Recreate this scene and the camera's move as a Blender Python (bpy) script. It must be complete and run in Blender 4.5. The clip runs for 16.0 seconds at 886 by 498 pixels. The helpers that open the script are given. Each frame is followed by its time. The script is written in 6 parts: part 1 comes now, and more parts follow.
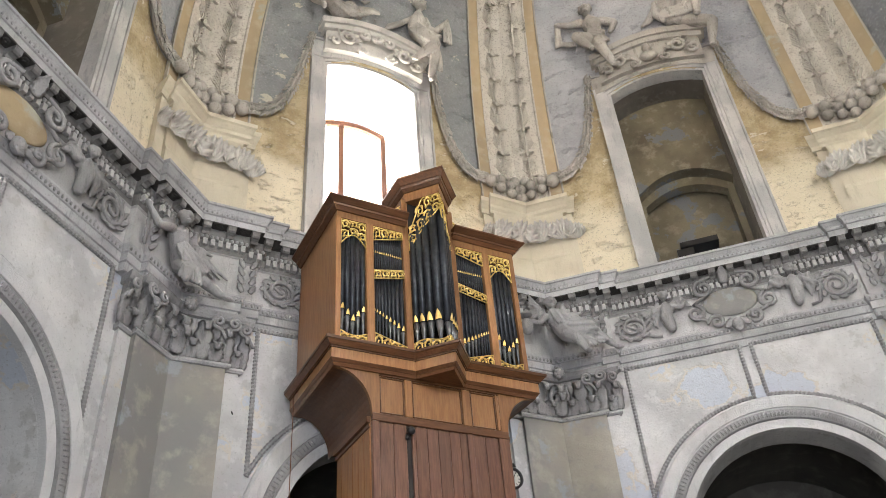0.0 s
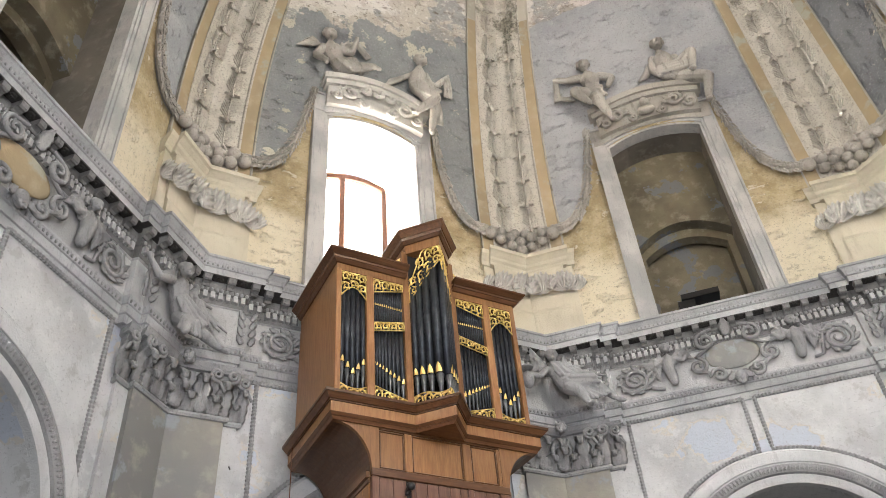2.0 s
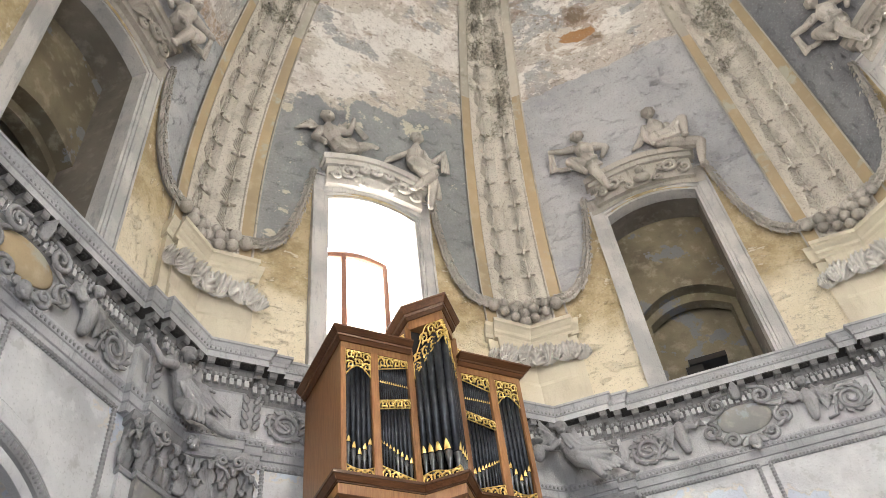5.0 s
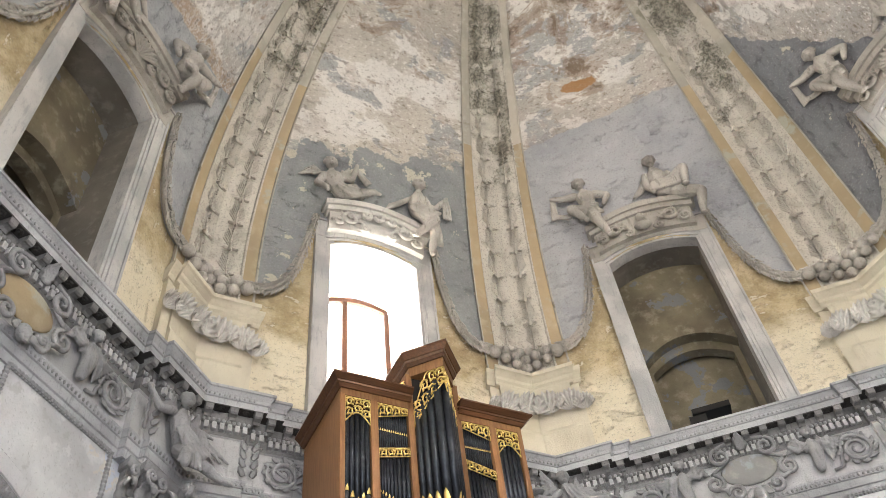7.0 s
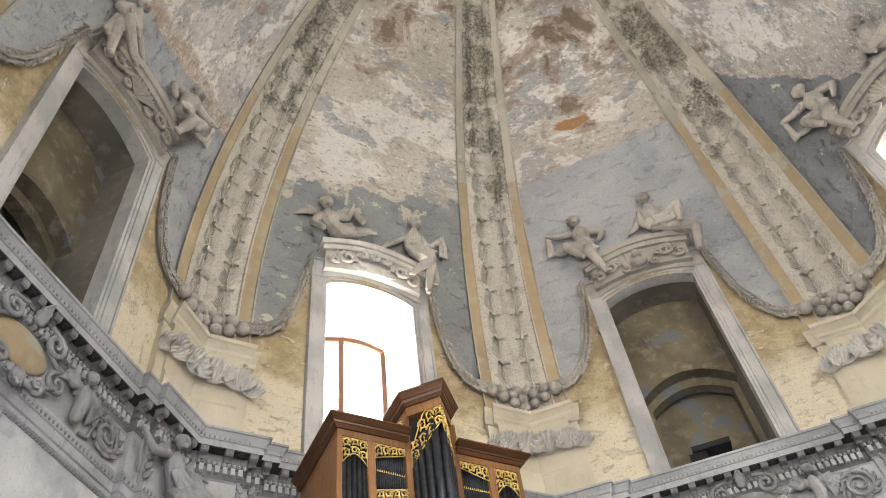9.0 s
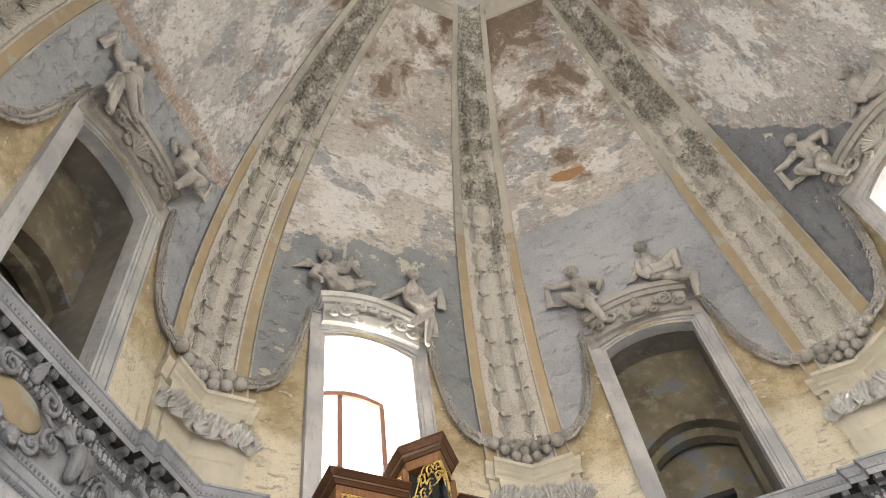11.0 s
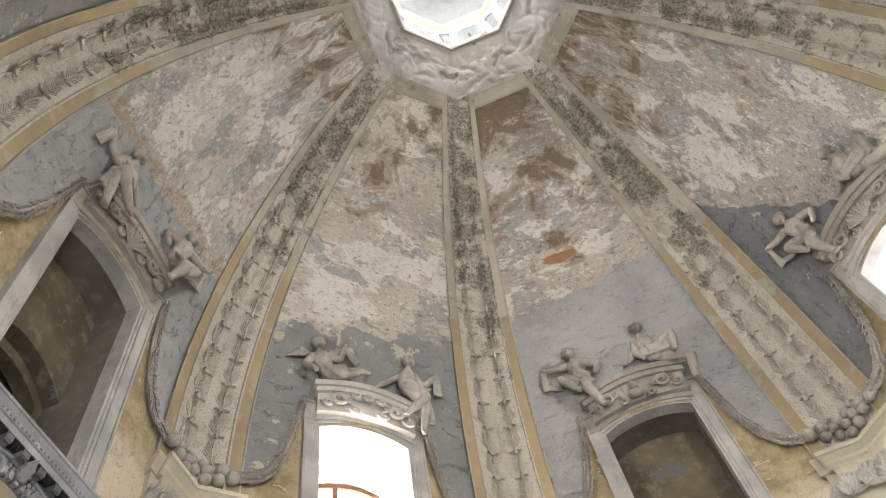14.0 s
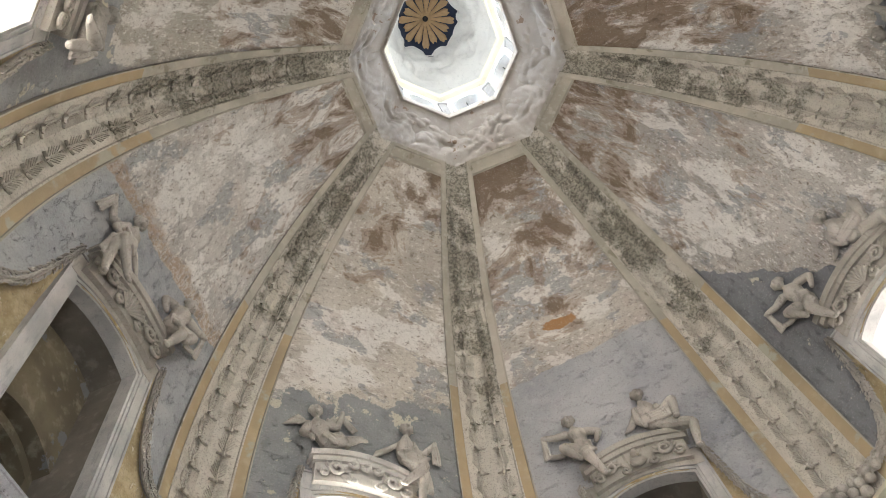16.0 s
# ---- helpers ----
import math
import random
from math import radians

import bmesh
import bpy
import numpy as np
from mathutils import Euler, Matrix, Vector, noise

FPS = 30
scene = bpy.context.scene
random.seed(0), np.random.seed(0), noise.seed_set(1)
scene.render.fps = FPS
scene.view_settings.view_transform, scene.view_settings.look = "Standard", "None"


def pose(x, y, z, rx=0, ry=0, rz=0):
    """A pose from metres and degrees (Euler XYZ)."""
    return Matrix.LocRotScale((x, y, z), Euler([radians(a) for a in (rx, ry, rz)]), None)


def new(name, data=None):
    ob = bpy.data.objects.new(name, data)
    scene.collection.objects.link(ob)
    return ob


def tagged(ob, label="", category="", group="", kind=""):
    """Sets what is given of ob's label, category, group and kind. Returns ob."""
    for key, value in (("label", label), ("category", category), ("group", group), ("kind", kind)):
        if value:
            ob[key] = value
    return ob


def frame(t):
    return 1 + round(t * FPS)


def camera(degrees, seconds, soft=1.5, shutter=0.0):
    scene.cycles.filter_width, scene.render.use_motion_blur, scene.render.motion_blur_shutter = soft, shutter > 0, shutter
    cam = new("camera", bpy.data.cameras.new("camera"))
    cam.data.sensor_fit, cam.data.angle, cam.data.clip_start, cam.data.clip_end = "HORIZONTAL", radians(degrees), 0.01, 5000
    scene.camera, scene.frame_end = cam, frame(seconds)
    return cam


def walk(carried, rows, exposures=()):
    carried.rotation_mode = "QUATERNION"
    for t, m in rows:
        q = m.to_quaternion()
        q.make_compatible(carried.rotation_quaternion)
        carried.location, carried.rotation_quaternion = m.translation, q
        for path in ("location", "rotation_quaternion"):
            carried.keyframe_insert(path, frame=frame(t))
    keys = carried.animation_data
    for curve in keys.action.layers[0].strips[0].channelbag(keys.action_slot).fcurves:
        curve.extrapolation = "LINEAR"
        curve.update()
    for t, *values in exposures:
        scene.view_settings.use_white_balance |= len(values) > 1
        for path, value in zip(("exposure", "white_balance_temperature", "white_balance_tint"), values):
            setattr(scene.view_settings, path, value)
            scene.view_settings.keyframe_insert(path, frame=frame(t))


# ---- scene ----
EXPO, LAN_W, ARCH_FILL_W = 3.86, 2.7, 44.0
WIN_W = {1: 44.0, 3: 11.0, 5: 54.0, 7: 24.0}
EYE = 1.6
cam = camera(58.14, 16.0, 0.8)
SPOT = (-3.163, -3.707, EYE)
ROWS = [
    (0.0, 126.507, 3.885, -4.392),
    (0.5, 127.645, 3.766, -4.352),
    (1.0, 128.621, 3.612, -4.383),
    (1.5, 129.356, 3.663, -4.296),
    (2.0, 130.248, 3.889, -4.352),
    (2.5, 131.345, 4.436, -4.270),
    (3.0, 132.296, 4.933, -3.438),
    (3.5, 133.249, 5.313, -2.832),
    (4.0, 134.119, 5.664, -2.595),
    (6.5, 138.121, 5.026, -2.954),
    (7.0, 139.008, 5.090, -2.929),
    (7.5, 139.854, 5.399, -2.636),
    (8.0, 140.593, 5.695, -2.439),
    (8.5, 141.225, 5.840, -2.191),
    (9.0, 141.770, 5.658, -2.678),
    (11.5, 146.651, 6.258, -2.122),
    (12.0, 147.767, 6.313, -2.074),
    (12.5, 148.850, 6.605, -1.822),
    (13.0, 149.803, 7.217, -1.630),
    (13.5, 150.739, 7.370, -1.464),
    (14.0, 151.734, 7.194, -1.357),
    (14.5, 152.928, 7.209, -0.768),
    (15.0, 154.576, 7.332, -0.642),
    (15.5, 155.709, 7.278, -1.039),
    (16.0, 156.472, 7.327, -1.315),
]
walk(cam, [(t, pose(*SPOT, rx, ry, rz)) for t, rx, ry, rz in ROWS], [(t, EXPO + d) for t, d in ((0.0, 0.03), (3.0, 0.11), (6.5, 0.1), (8.0, -0.05), (9.0, -0.06), (12.5, -0.16), (16.0, -0.28))])

# ---- world, daylight and fill ----
world = bpy.data.worlds.new("world")
scene.world = world
world.use_nodes = True
wn = world.node_tree.nodes
sky = wn.new("ShaderNodeTexSky")
sky.sky_type = "NISHITA"
sky.sun_disc = False
sky.dust_density, sky.air_density = 4.0, 1.0
sky.sun_elevation, sky.sun_rotation = radians(48), radians(200)
world.node_tree.links.new(sky.outputs[0], wn["Background"].inputs[0])
wn["Background"].inputs[1].default_value = 0.15


def bay(k):
    """Frame of side k of the octagon: x along the side, y outwards, z up from eye height."""
    return Matrix.Translation((0, 0, EYE)) @ Matrix.Rotation(radians(112.5 - 45 * (k - 1) - 90), 4, "Z")


def corner(k):
    """Frame of the corner between sides k-1 and k."""
    return Matrix.Translation((0, 0, EYE)) @ Matrix.Rotation(radians(45 * (2 - k)), 4, "Z")


WIN_SU, WIN_SZ = 1.03, 1.03


def window_frame(k):
    """Frame in which the window of side k and its surround are built."""
    return bay(k) @ Matrix.Translation((0, 0.24, 0)) @ Matrix.Diagonal((1.018, 1, 1.027, 1))


def hood_frame(k):
    """Frame of the hood over the window of side k and of its statues."""
    return bay(k) @ Matrix.Translation((0, 0.11, 0)) @ Matrix.Diagonal((1.005, 1, 1.016, 1))


def area_light(name, m, sx, sy, watts, colour):
    d = bpy.data.lights.new(name, "AREA")
    d.shape, d.size, d.size_y, d.energy, d.color = "RECTANGLE", sx, sy, watts, colour
    ob = new(name, d)
    ob.matrix_basis = m
    return ob


GLAZED = (1, 3, 5, 7)
for k in GLAZED:
    area_light("window_daylight", bay(k) @ pose(0, 8.9, 10.0, -90, 0, 0), 1.8, 4.4, WIN_W[k], (1.0, 0.94, 0.865))
for i in range(8):
    area_light("lantern_daylight", corner(i) @ pose(0, 0, 0, 0, 0, 22.5) @ pose(0, 1.78, 23.3, -90, 0, 0), 0.7, 1.3, LAN_W, (0.86, 0.94, 1.0))
# added fill lamp in the unseen arch of side 6, brightening the walls opposite
for k in (6,):
    area_light("unseen_arch_fill", bay(k) @ pose(0, 7.9, 1.4, -90, 0, 0), 2.6, 4.6, ARCH_FILL_W, (0.89, 0.93, 1.0))


# ---- materials ----
def link(nt, a, b):
    nt.links.new(a, b)


def val(nt, sock, v):
    if isinstance(v, bpy.types.NodeSocket):
        nt.links.new(v, sock)
    else:
        sock.default_value = v


def col4(c):
    return c if isinstance(c, bpy.types.NodeSocket) else (c[0], c[1], c[2], 1.0)


def n_noise(nt, vec, scale, detail=4.0, rough=0.55, shift=0.0, stretch=(1, 1, 1), warp=0.0):
    mp = nt.nodes.new("ShaderNodeMapping")
    mp.inputs["Location"].default_value = (shift, shift * 0.7, -shift * 1.3)
    mp.inputs["Scale"].default_value = stretch
    link(nt, vec, mp.inputs["Vector"])
    n = nt.nodes.new("ShaderNodeTexNoise")
    n.inputs["Scale"].default_value, n.inputs["Detail"].default_value = scale, detail
    n.inputs["Roughness"].default_value, n.inputs["Distortion"].default_value = rough, warp
    link(nt, mp.outputs[0], n.inputs["Vector"])
    return n.outputs["Fac"]


def n_step(nt, v, lo, hi):
    r = nt.nodes.new("ShaderNodeMapRange")
    r.interpolation_type = "SMOOTHSTEP"
    val(nt, r.inputs[0], v)
    r.inputs[1].default_value, r.inputs[2].default_value = lo, hi
    return r.outputs[0]


def n_mix(nt, fac, a, b):
    m = nt.nodes.new("ShaderNodeMix")
    m.data_type = "RGBA"
    val(nt, m.inputs[0], fac)
    val(nt, m.inputs[6], col4(a))
    val(nt, m.inputs[7], col4(b))
    return m.outputs[2]


def n_math(nt, op, a, b=0.0):
    m = nt.nodes.new("ShaderNodeMath")
    m.operation = op
    val(nt, m.inputs[0], a)
    val(nt, m.inputs[1], b)
    return m.outputs[0]


def n_scale(nt, c, v):
    """Multiplies a colour by a number or a socket."""
    m = nt.nodes.new("ShaderNodeVectorMath")
    m.operation = "SCALE"
    val(nt, m.inputs[0], col4(c)[:3] if not isinstance(c, bpy.types.NodeSocket) else c)
    val(nt, m.inputs[3], v)
    return m.outputs[0]


def start(name, rough=0.85, metal=0.0):
    m = bpy.data.materials.new(name)
    m.use_nodes = True
    nt = m.node_tree
    b = nt.nodes["Principled BSDF"]
    b.inputs["Roughness"].default_value, b.inputs["Metallic"].default_value = rough, metal
    geo = nt.nodes.new("ShaderNodeNewGeometry").outputs["Position"]
    return m, nt, b, geo


def relief(nt, b, height, strength=0.3, dist=0.02):
    bp = nt.nodes.new("ShaderNodeBump")
    bp.inputs["Strength"].default_value, bp.inputs["Distance"].default_value = strength, dist
    link(nt, height, bp.inputs["Height"])
    link(nt, bp.outputs[0], b.inputs["Normal"])


def plaster(name, base, dark, light, stain=None, stain_at=(0.58, 0.66), scale=1.0, rough=0.88, bump=0.35, seed=0.0):
    """Old lime plaster: broad tone, mottling, worn patches with crisp edges, and fine relief."""
    m, nt, b, p = start(name, rough)
    broad = n_noise(nt, p, 0.55 * scale, 3, 0.5, seed)
    mott = n_noise(nt, p, 3.2 * scale, 6, 0.6, seed + 3)
    fine = n_noise(nt, p, 28 * scale, 5, 0.65, seed + 5)
    c = n_mix(nt, n_step(nt, broad, 0.35, 0.65), dark, base)
    c = n_mix(nt, n_math(nt, "MULTIPLY", n_step(nt, mott, 0.5, 0.7), 0.6), c, light)
    c = n_mix(nt, n_math(nt, "MULTIPLY", n_step(nt, mott, 0.44, 0.32), 0.4), c, dark)
    if stain:
        s = n_noise(nt, p, 1.3 * scale, 7, 0.62, seed + 9)
        c = n_mix(nt, n_step(nt, s, *stain_at), c, stain)
    c = n_mix(nt, n_math(nt, "MULTIPLY", n_step(nt, fine, 0.56, 0.7), 0.45), c, dark)
    link(nt, c, b.inputs["Base Color"])
    h = n_math(nt, "ADD", mott, n_math(nt, "MULTIPLY", fine, 0.45))
    relief(nt, b, h, bump, 0.02)
    return m


def stucco(name, base, grime, seed=0.0, amount=0.45):
    """Carved stucco or stone: quiet broad tone, thin runs of dirt, pitted grain."""
    m, nt, b, p = start(name, 0.8)
    broad = n_noise(nt, p, 1.1, 4, 0.55, seed)
    run = n_noise(nt, p, 7, 6, 0.65, seed + 1, (1.6, 1.6, 0.35))
    fine = n_noise(nt, p, 42, 5, 0.68, seed + 2)
    c = n_mix(nt, n_math(nt, "MULTIPLY", n_step(nt, broad, 0.6, 0.35), amount), base, grime)
    c = n_mix(nt, n_math(nt, "MULTIPLY", n_step(nt, run, 0.54, 0.68), amount), c, grime)
    c = n_mix(nt, n_math(nt, "MULTIPLY", n_step(nt, fine, 0.54, 0.68), amount), c, grime)
    link(nt, c, b.inputs["Base Color"])
    relief(nt, b, n_math(nt, "ADD", n_math(nt, "MULTIPLY", run, 0.5), n_math(nt, "MULTIPLY", fine, 0.6)), 0.85, 0.025)
    return m


def timber(name, a, c2, gloss=0.42, axis=(6, 6, 0.5), seed=0.0):
    m, nt, b, p = start(name, gloss)
    tc = nt.nodes.new("ShaderNodeTexCoord").outputs["Object"]
    oi = nt.nodes.new("ShaderNodeObjectInfo").outputs["Random"]
    grain = n_noise(nt, tc, 5, 6, 0.65, seed, axis, 0.6)
    fine = n_noise(nt, tc, 22, 4, 0.6, seed + 4, axis)
    c = n_mix(nt, n_step(nt, grain, 0.3, 0.7), a, c2)
    c = n_mix(nt, n_math(nt, "MULTIPLY", n_step(nt, fine, 0.5, 0.75), 0.35), c, (a[0] * 0.5, a[1] * 0.5, a[2] * 0.5))
    c = n_scale(nt, c, n_math(nt, "ADD", n_math(nt, "MULTIPLY", oi, 0.35), 0.82))
    link(nt, c, b.inputs["Base Color"])
    relief(nt, b, fine, 0.08, 0.004)
    return m


def metal(name, a, c2, rough, seed=0.0, metallic=1.0):
    m, nt, b, p = start(name, rough, metallic)
    c = n_mix(nt, n_step(nt, n_noise(nt, p, 9, 5, 0.6, seed), 0.35, 0.7), a, c2)
    link(nt, c, b.inputs["Base Color"])
    return m


def plain(name, c, rough=0.6, metallic=0.0):
    m, nt, b, p = start(name, rough, metallic)
    cc = n_mix(nt, n_step(nt, n_noise(nt, p, 6, 5, 0.6), 0.3, 0.7), (c[0] * 0.82, c[1] * 0.82, c[2] * 0.82), c)
    link(nt, cc, b.inputs["Base Color"])
    return m


def wall_paint(name, seed):
    """White limewash over a pale blue older coat, which shows in large scaled-off patches with beige rims."""
    m, nt, b, p = start(name, 0.86)
    broad = n_noise(nt, p, 0.6, 5, 0.6, seed)
    mott = n_noise(nt, p, 3.0, 8, 0.66, seed + 3)
    fine = n_noise(nt, p, 30, 5, 0.66, seed + 5)
    patch = n_noise(nt, p, 0.75, 8, 0.55, seed + 9)
    c = n_mix(nt, n_step(nt, broad, 0.36, 0.6), (0.46, 0.46, 0.465), (0.63, 0.625, 0.62))
    c = n_mix(nt, n_math(nt, "MULTIPLY", n_step(nt, mott, 0.52, 0.62), 0.5), c, (0.70, 0.695, 0.685))
    c = n_mix(nt, n_math(nt, "MULTIPLY", n_step(nt, mott, 0.43, 0.36), 0.5), c, (0.38, 0.37, 0.355))
    c = n_mix(nt, n_math(nt, "MULTIPLY", n_step(nt, patch, 0.57, 0.58), 0.8), c, (0.60, 0.55, 0.48))
    c = n_mix(nt, n_step(nt, patch, 0.585, 0.595), c, (0.52, 0.555, 0.615))
    c = n_mix(nt, n_math(nt, "MULTIPLY", n_step(nt, fine, 0.55, 0.68), 0.45), c, (0.30, 0.29, 0.28))
    link(nt, c, b.inputs["Base Color"])
    relief(nt, b, n_math(nt, "ADD", n_math(nt, "ADD", mott, n_math(nt, "MULTIPLY", fine, 0.5)), n_math(nt, "MULTIPLY", n_step(nt, patch, 0.55, 0.6), -0.4)), 0.4, 0.025)
    return m


def rib_stucco(name, base, grime, seed):
    """Cream stucco, with dark green growth from damp on the upper part of the dome."""
    m, nt, b, p = start(name, 0.88)
    sep = nt.nodes.new("ShaderNodeSeparateXYZ")
    link(nt, p, sep.inputs[0])
    z = sep.outputs[2]
    mott = n_noise(nt, p, 3.5, 7, 0.64, seed)
    fine = n_noise(nt, p, 30, 5, 0.65, seed + 2)
    c = n_mix(nt, n_math(nt, "MULTIPLY", n_step(nt, mott, 0.5, 0.36), 0.55), base, grime)
    damp = n_noise(nt, p, 1.3, 8, 0.66, seed + 4)
    damp = n_math(nt, "ADD", damp, n_math(nt, "MULTIPLY", n_math(nt, "MINIMUM", n_math(nt, "SUBTRACT", z, 18.0), 1.6), 0.05))
    c = n_mix(nt, n_math(nt, "MULTIPLY", n_step(nt, damp, 0.50, 0.58), 0.6), c, (0.25, 0.23, 0.175))
    spot = n_noise(nt, p, 15, 8, 0.72, seed + 6)
    spot = n_math(nt, "MULTIPLY", n_step(nt, spot, 0.47, 0.56), n_step(nt, damp, 0.47, 0.56))
    c = n_mix(nt, n_math(nt, "MULTIPLY", spot, 0.7), c, (0.085, 0.08, 0.058))
    c = n_mix(nt, n_math(nt, "MULTIPLY", n_step(nt, fine, 0.52, 0.64), 0.6), c, (0.19, 0.17, 0.135))
    link(nt, c, b.inputs["Base Color"])
    relief(nt, b, n_math(nt, "ADD", mott, n_math(nt, "MULTIPLY", fine, 0.5)), 0.85, 0.03)
    return m


BEIGE, PALE, PINK = (0.49, 0.455, 0.405), (0.79, 0.76, 0.715), (0.47, 0.405, 0.36)
BROWN, SLATE, OCHRE = (0.16, 0.108, 0.066), (0.225, 0.235, 0.25), (0.52, 0.40, 0.22)


def vault_paint(name, seed, edge, slope, ragged, slate, beige, brown_at, stretch, bare, mark=None, rim=0.12):
    """Side of the drum and dome: ochre wash below the garlands, blue-grey field, worn plaster above an uneven edge."""
    m, nt, b, p = start(name, 0.9)
    sep = nt.nodes.new("ShaderNodeSeparateXYZ")
    tc = nt.nodes.new("ShaderNodeTexCoord").outputs["Object"]
    link(nt, tc, sep.inputs[0])
    u, z = sep.outputs[0], sep.outputs[2]
    au = n_math(nt, "ABSOLUTE", u)
    broad = n_noise(nt, p, 0.55, 4, 0.55, seed)
    mott = n_noise(nt, p, 2.4, 8, 0.66, seed + 2)
    flake = n_noise(nt, tc, 3.4, 10, 0.72, seed + 4, stretch)
    fine = n_noise(nt, p, 26, 6, 0.7, seed + 6)
    # worn upper field: coats of limewash that came off in patches
    c = n_mix(nt, n_step(nt, broad, 0.36, 0.62), (beige[0] * 0.72, beige[1] * 0.71, beige[2] * 0.71), beige)
    coat = n_noise(nt, tc, 0.55, 9, 0.62, seed + 31, stretch, 0.2)
    c = n_mix(nt, n_math(nt, "MULTIPLY", n_step(nt, coat, 0.50, 0.53), 0.7), c, PALE)
    c = n_mix(nt, n_math(nt, "MULTIPLY", n_step(nt, n_noise(nt, tc, 0.8, 8, 0.62, seed + 12, stretch), 0.55, 0.57), 0.75), c, (0.29, 0.295, 0.30))
    c = n_mix(nt, n_math(nt, "MULTIPLY", n_step(nt, mott, 0.54, 0.62), 0.55), c, PINK)
    c = n_mix(nt, n_step(nt, flake, 0.615, 0.63), c, (0.60, 0.56, 0.50))
    chip = n_noise(nt, tc, 9.0, 9, 0.76, seed + 41, stretch)
    c = n_mix(nt, n_math(nt, "MULTIPLY", n_step(nt, chip, 0.57, 0.59), 0.75), c, (0.80, 0.77, 0.72))
    c = n_mix(nt, n_math(nt, "MULTIPLY", n_step(nt, chip, 0.42, 0.395), 0.8), c, (0.18, 0.14, 0.105))
    c = n_mix(nt, n_math(nt, "MULTIPLY", n_step(nt, flake, 0.40, 0.375), 0.7), c, (0.23, 0.20, 0.17))
    br = n_noise(nt, tc, 0.8, 9, 0.70, seed + 8, (stretch[0] * 1.3, 1, stretch[2] * 0.9), 0.5)
    br = n_math(nt, "ADD", br, n_math(nt, "MULTIPLY", n_math(nt, "SUBTRACT", z, 17.4), 0.042))
    c = n_mix(nt, n_math(nt, "MULTIPLY", n_step(nt, br, brown_at - 0.075, brown_at - 0.045), 0.55), c, (0.27, 0.18, 0.115))
    c = n_mix(nt, n_math(nt, "MULTIPLY", n_step(nt, br, brown_at - 0.02, brown_at + 0.03), 0.8), c, BROWN)
    if mark:
        mu, mz, mw, mh = mark
        du = n_math(nt, "DIVIDE", n_math(nt, "SUBTRACT", u, mu), mw)
        dz = n_math(nt, "DIVIDE", n_math(nt, "SUBTRACT", z, mz), mh)
        dd = n_math(nt, "ADD", n_math(nt, "MULTIPLY", du, du), n_math(nt, "MULTIPLY", dz, dz))
        dd = n_math(nt, "ADD", dd, n_math(nt, "MULTIPLY", n_math(nt, "SUBTRACT", flake, 0.5), 4.0))
        c = n_mix(nt, n_step(nt, dd, 1.0, 0.8), c, (0.36, 0.19, 0.075))
    # blue-grey field under the worn edge
    rag = n_noise(nt, p, 1.6, 9, 0.62, seed + 15)
    lim = n_math(nt, "ADD", n_math(nt, "MULTIPLY", u, slope), n_math(nt, "MULTIPLY", n_math(nt, "SUBTRACT", rag, 0.5), ragged))
    gap = n_math(nt, "SUBTRACT", n_math(nt, "ADD", lim, edge), z)
    below = n_step(nt, gap, -0.02, 0.02)
    band = n_math(nt, "MULTIPLY", n_step(nt, n_math(nt, "ADD", gap, n_math(nt, "MULTIPLY", coat, 1.6)), 0.35, 0.5), rim)
    band = n_math(nt, "MULTIPLY", band, n_step(nt, chip, 0.36, 0.56))
    c = n_mix(nt, band, c, (0.33, 0.225, 0.14))
    s = n_mix(nt, n_step(nt, broad, 0.35, 0.65), slate, (slate[0] * 1.3, slate[1] * 1.28, slate[2] * 1.24))
    s = n_mix(nt, n_math(nt, "MULTIPLY", n_step(nt, mott, 0.5, 0.66), 0.5), s, (slate[0] * 1.5, slate[1] * 1.48, slate[2] * 1.42))
    s = n_mix(nt, n_math(nt, "MULTIPLY", n_step(nt, mott, 0.42, 0.34), 0.5), s, (slate[0] * 0.7, slate[1] * 0.7, slate[2] * 0.7))
    s = n_mix(nt, n_step(nt, n_noise(nt, p, 1.5, 8, 0.64, seed + 21), bare, bare + 0.012), s, (0.55, 0.51, 0.42))
    c = n_mix(nt, below, c, s)
    # ochre wash under the swag: the swag's curve in u and z
    q = n_math(nt, "MAXIMUM", n_math(nt, "DIVIDE", n_math(nt, "SUBTRACT", 2.65, au), 1.33), 0.0)
    sw = n_math(nt, "ADD", n_math(nt, "MULTIPLY", n_math(nt, "POWER", q, 4.0), 2.3), 10.42)
    sw = n_math(nt, "MINIMUM", sw, 12.75)
    under = n_step(nt, n_math(nt, "SUBTRACT", sw, z), -0.02, 0.02)
    o = n_mix(nt, n_step(nt, mott, 0.4, 0.62), (0.37, 0.285, 0.155), (0.52, 0.425, 0.26))
    o = n_mix(nt, n_step(nt, n_math(nt, "ADD", z, n_math(nt, "MULTIPLY", rag, 1.6)), 10.75, 10.0), o, (0.70, 0.62, 0.46))
    o = n_mix(nt, n_step(nt, flake, 0.60, 0.62), o, (0.64, 0.57, 0.43))
    o = n_mix(nt, n_math(nt, "MULTIPLY", n_step(nt, flake, 0.41, 0.37), 0.5), o, (0.30, 0.25, 0.17))
    c = n_mix(nt, under, c, o)
    c = n_mix(nt, n_math(nt, "MULTIPLY", n_step(nt, fine, 0.54, 0.66), 0.5), c, (0.17, 0.145, 0.12))
    c = n_mix(nt, n_math(nt, "MULTIPLY", n_step(nt, fine, 0.46, 0.34), 0.26), c, (0.64, 0.61, 0.56))
    link(nt, c, b.inputs["Base Color"])
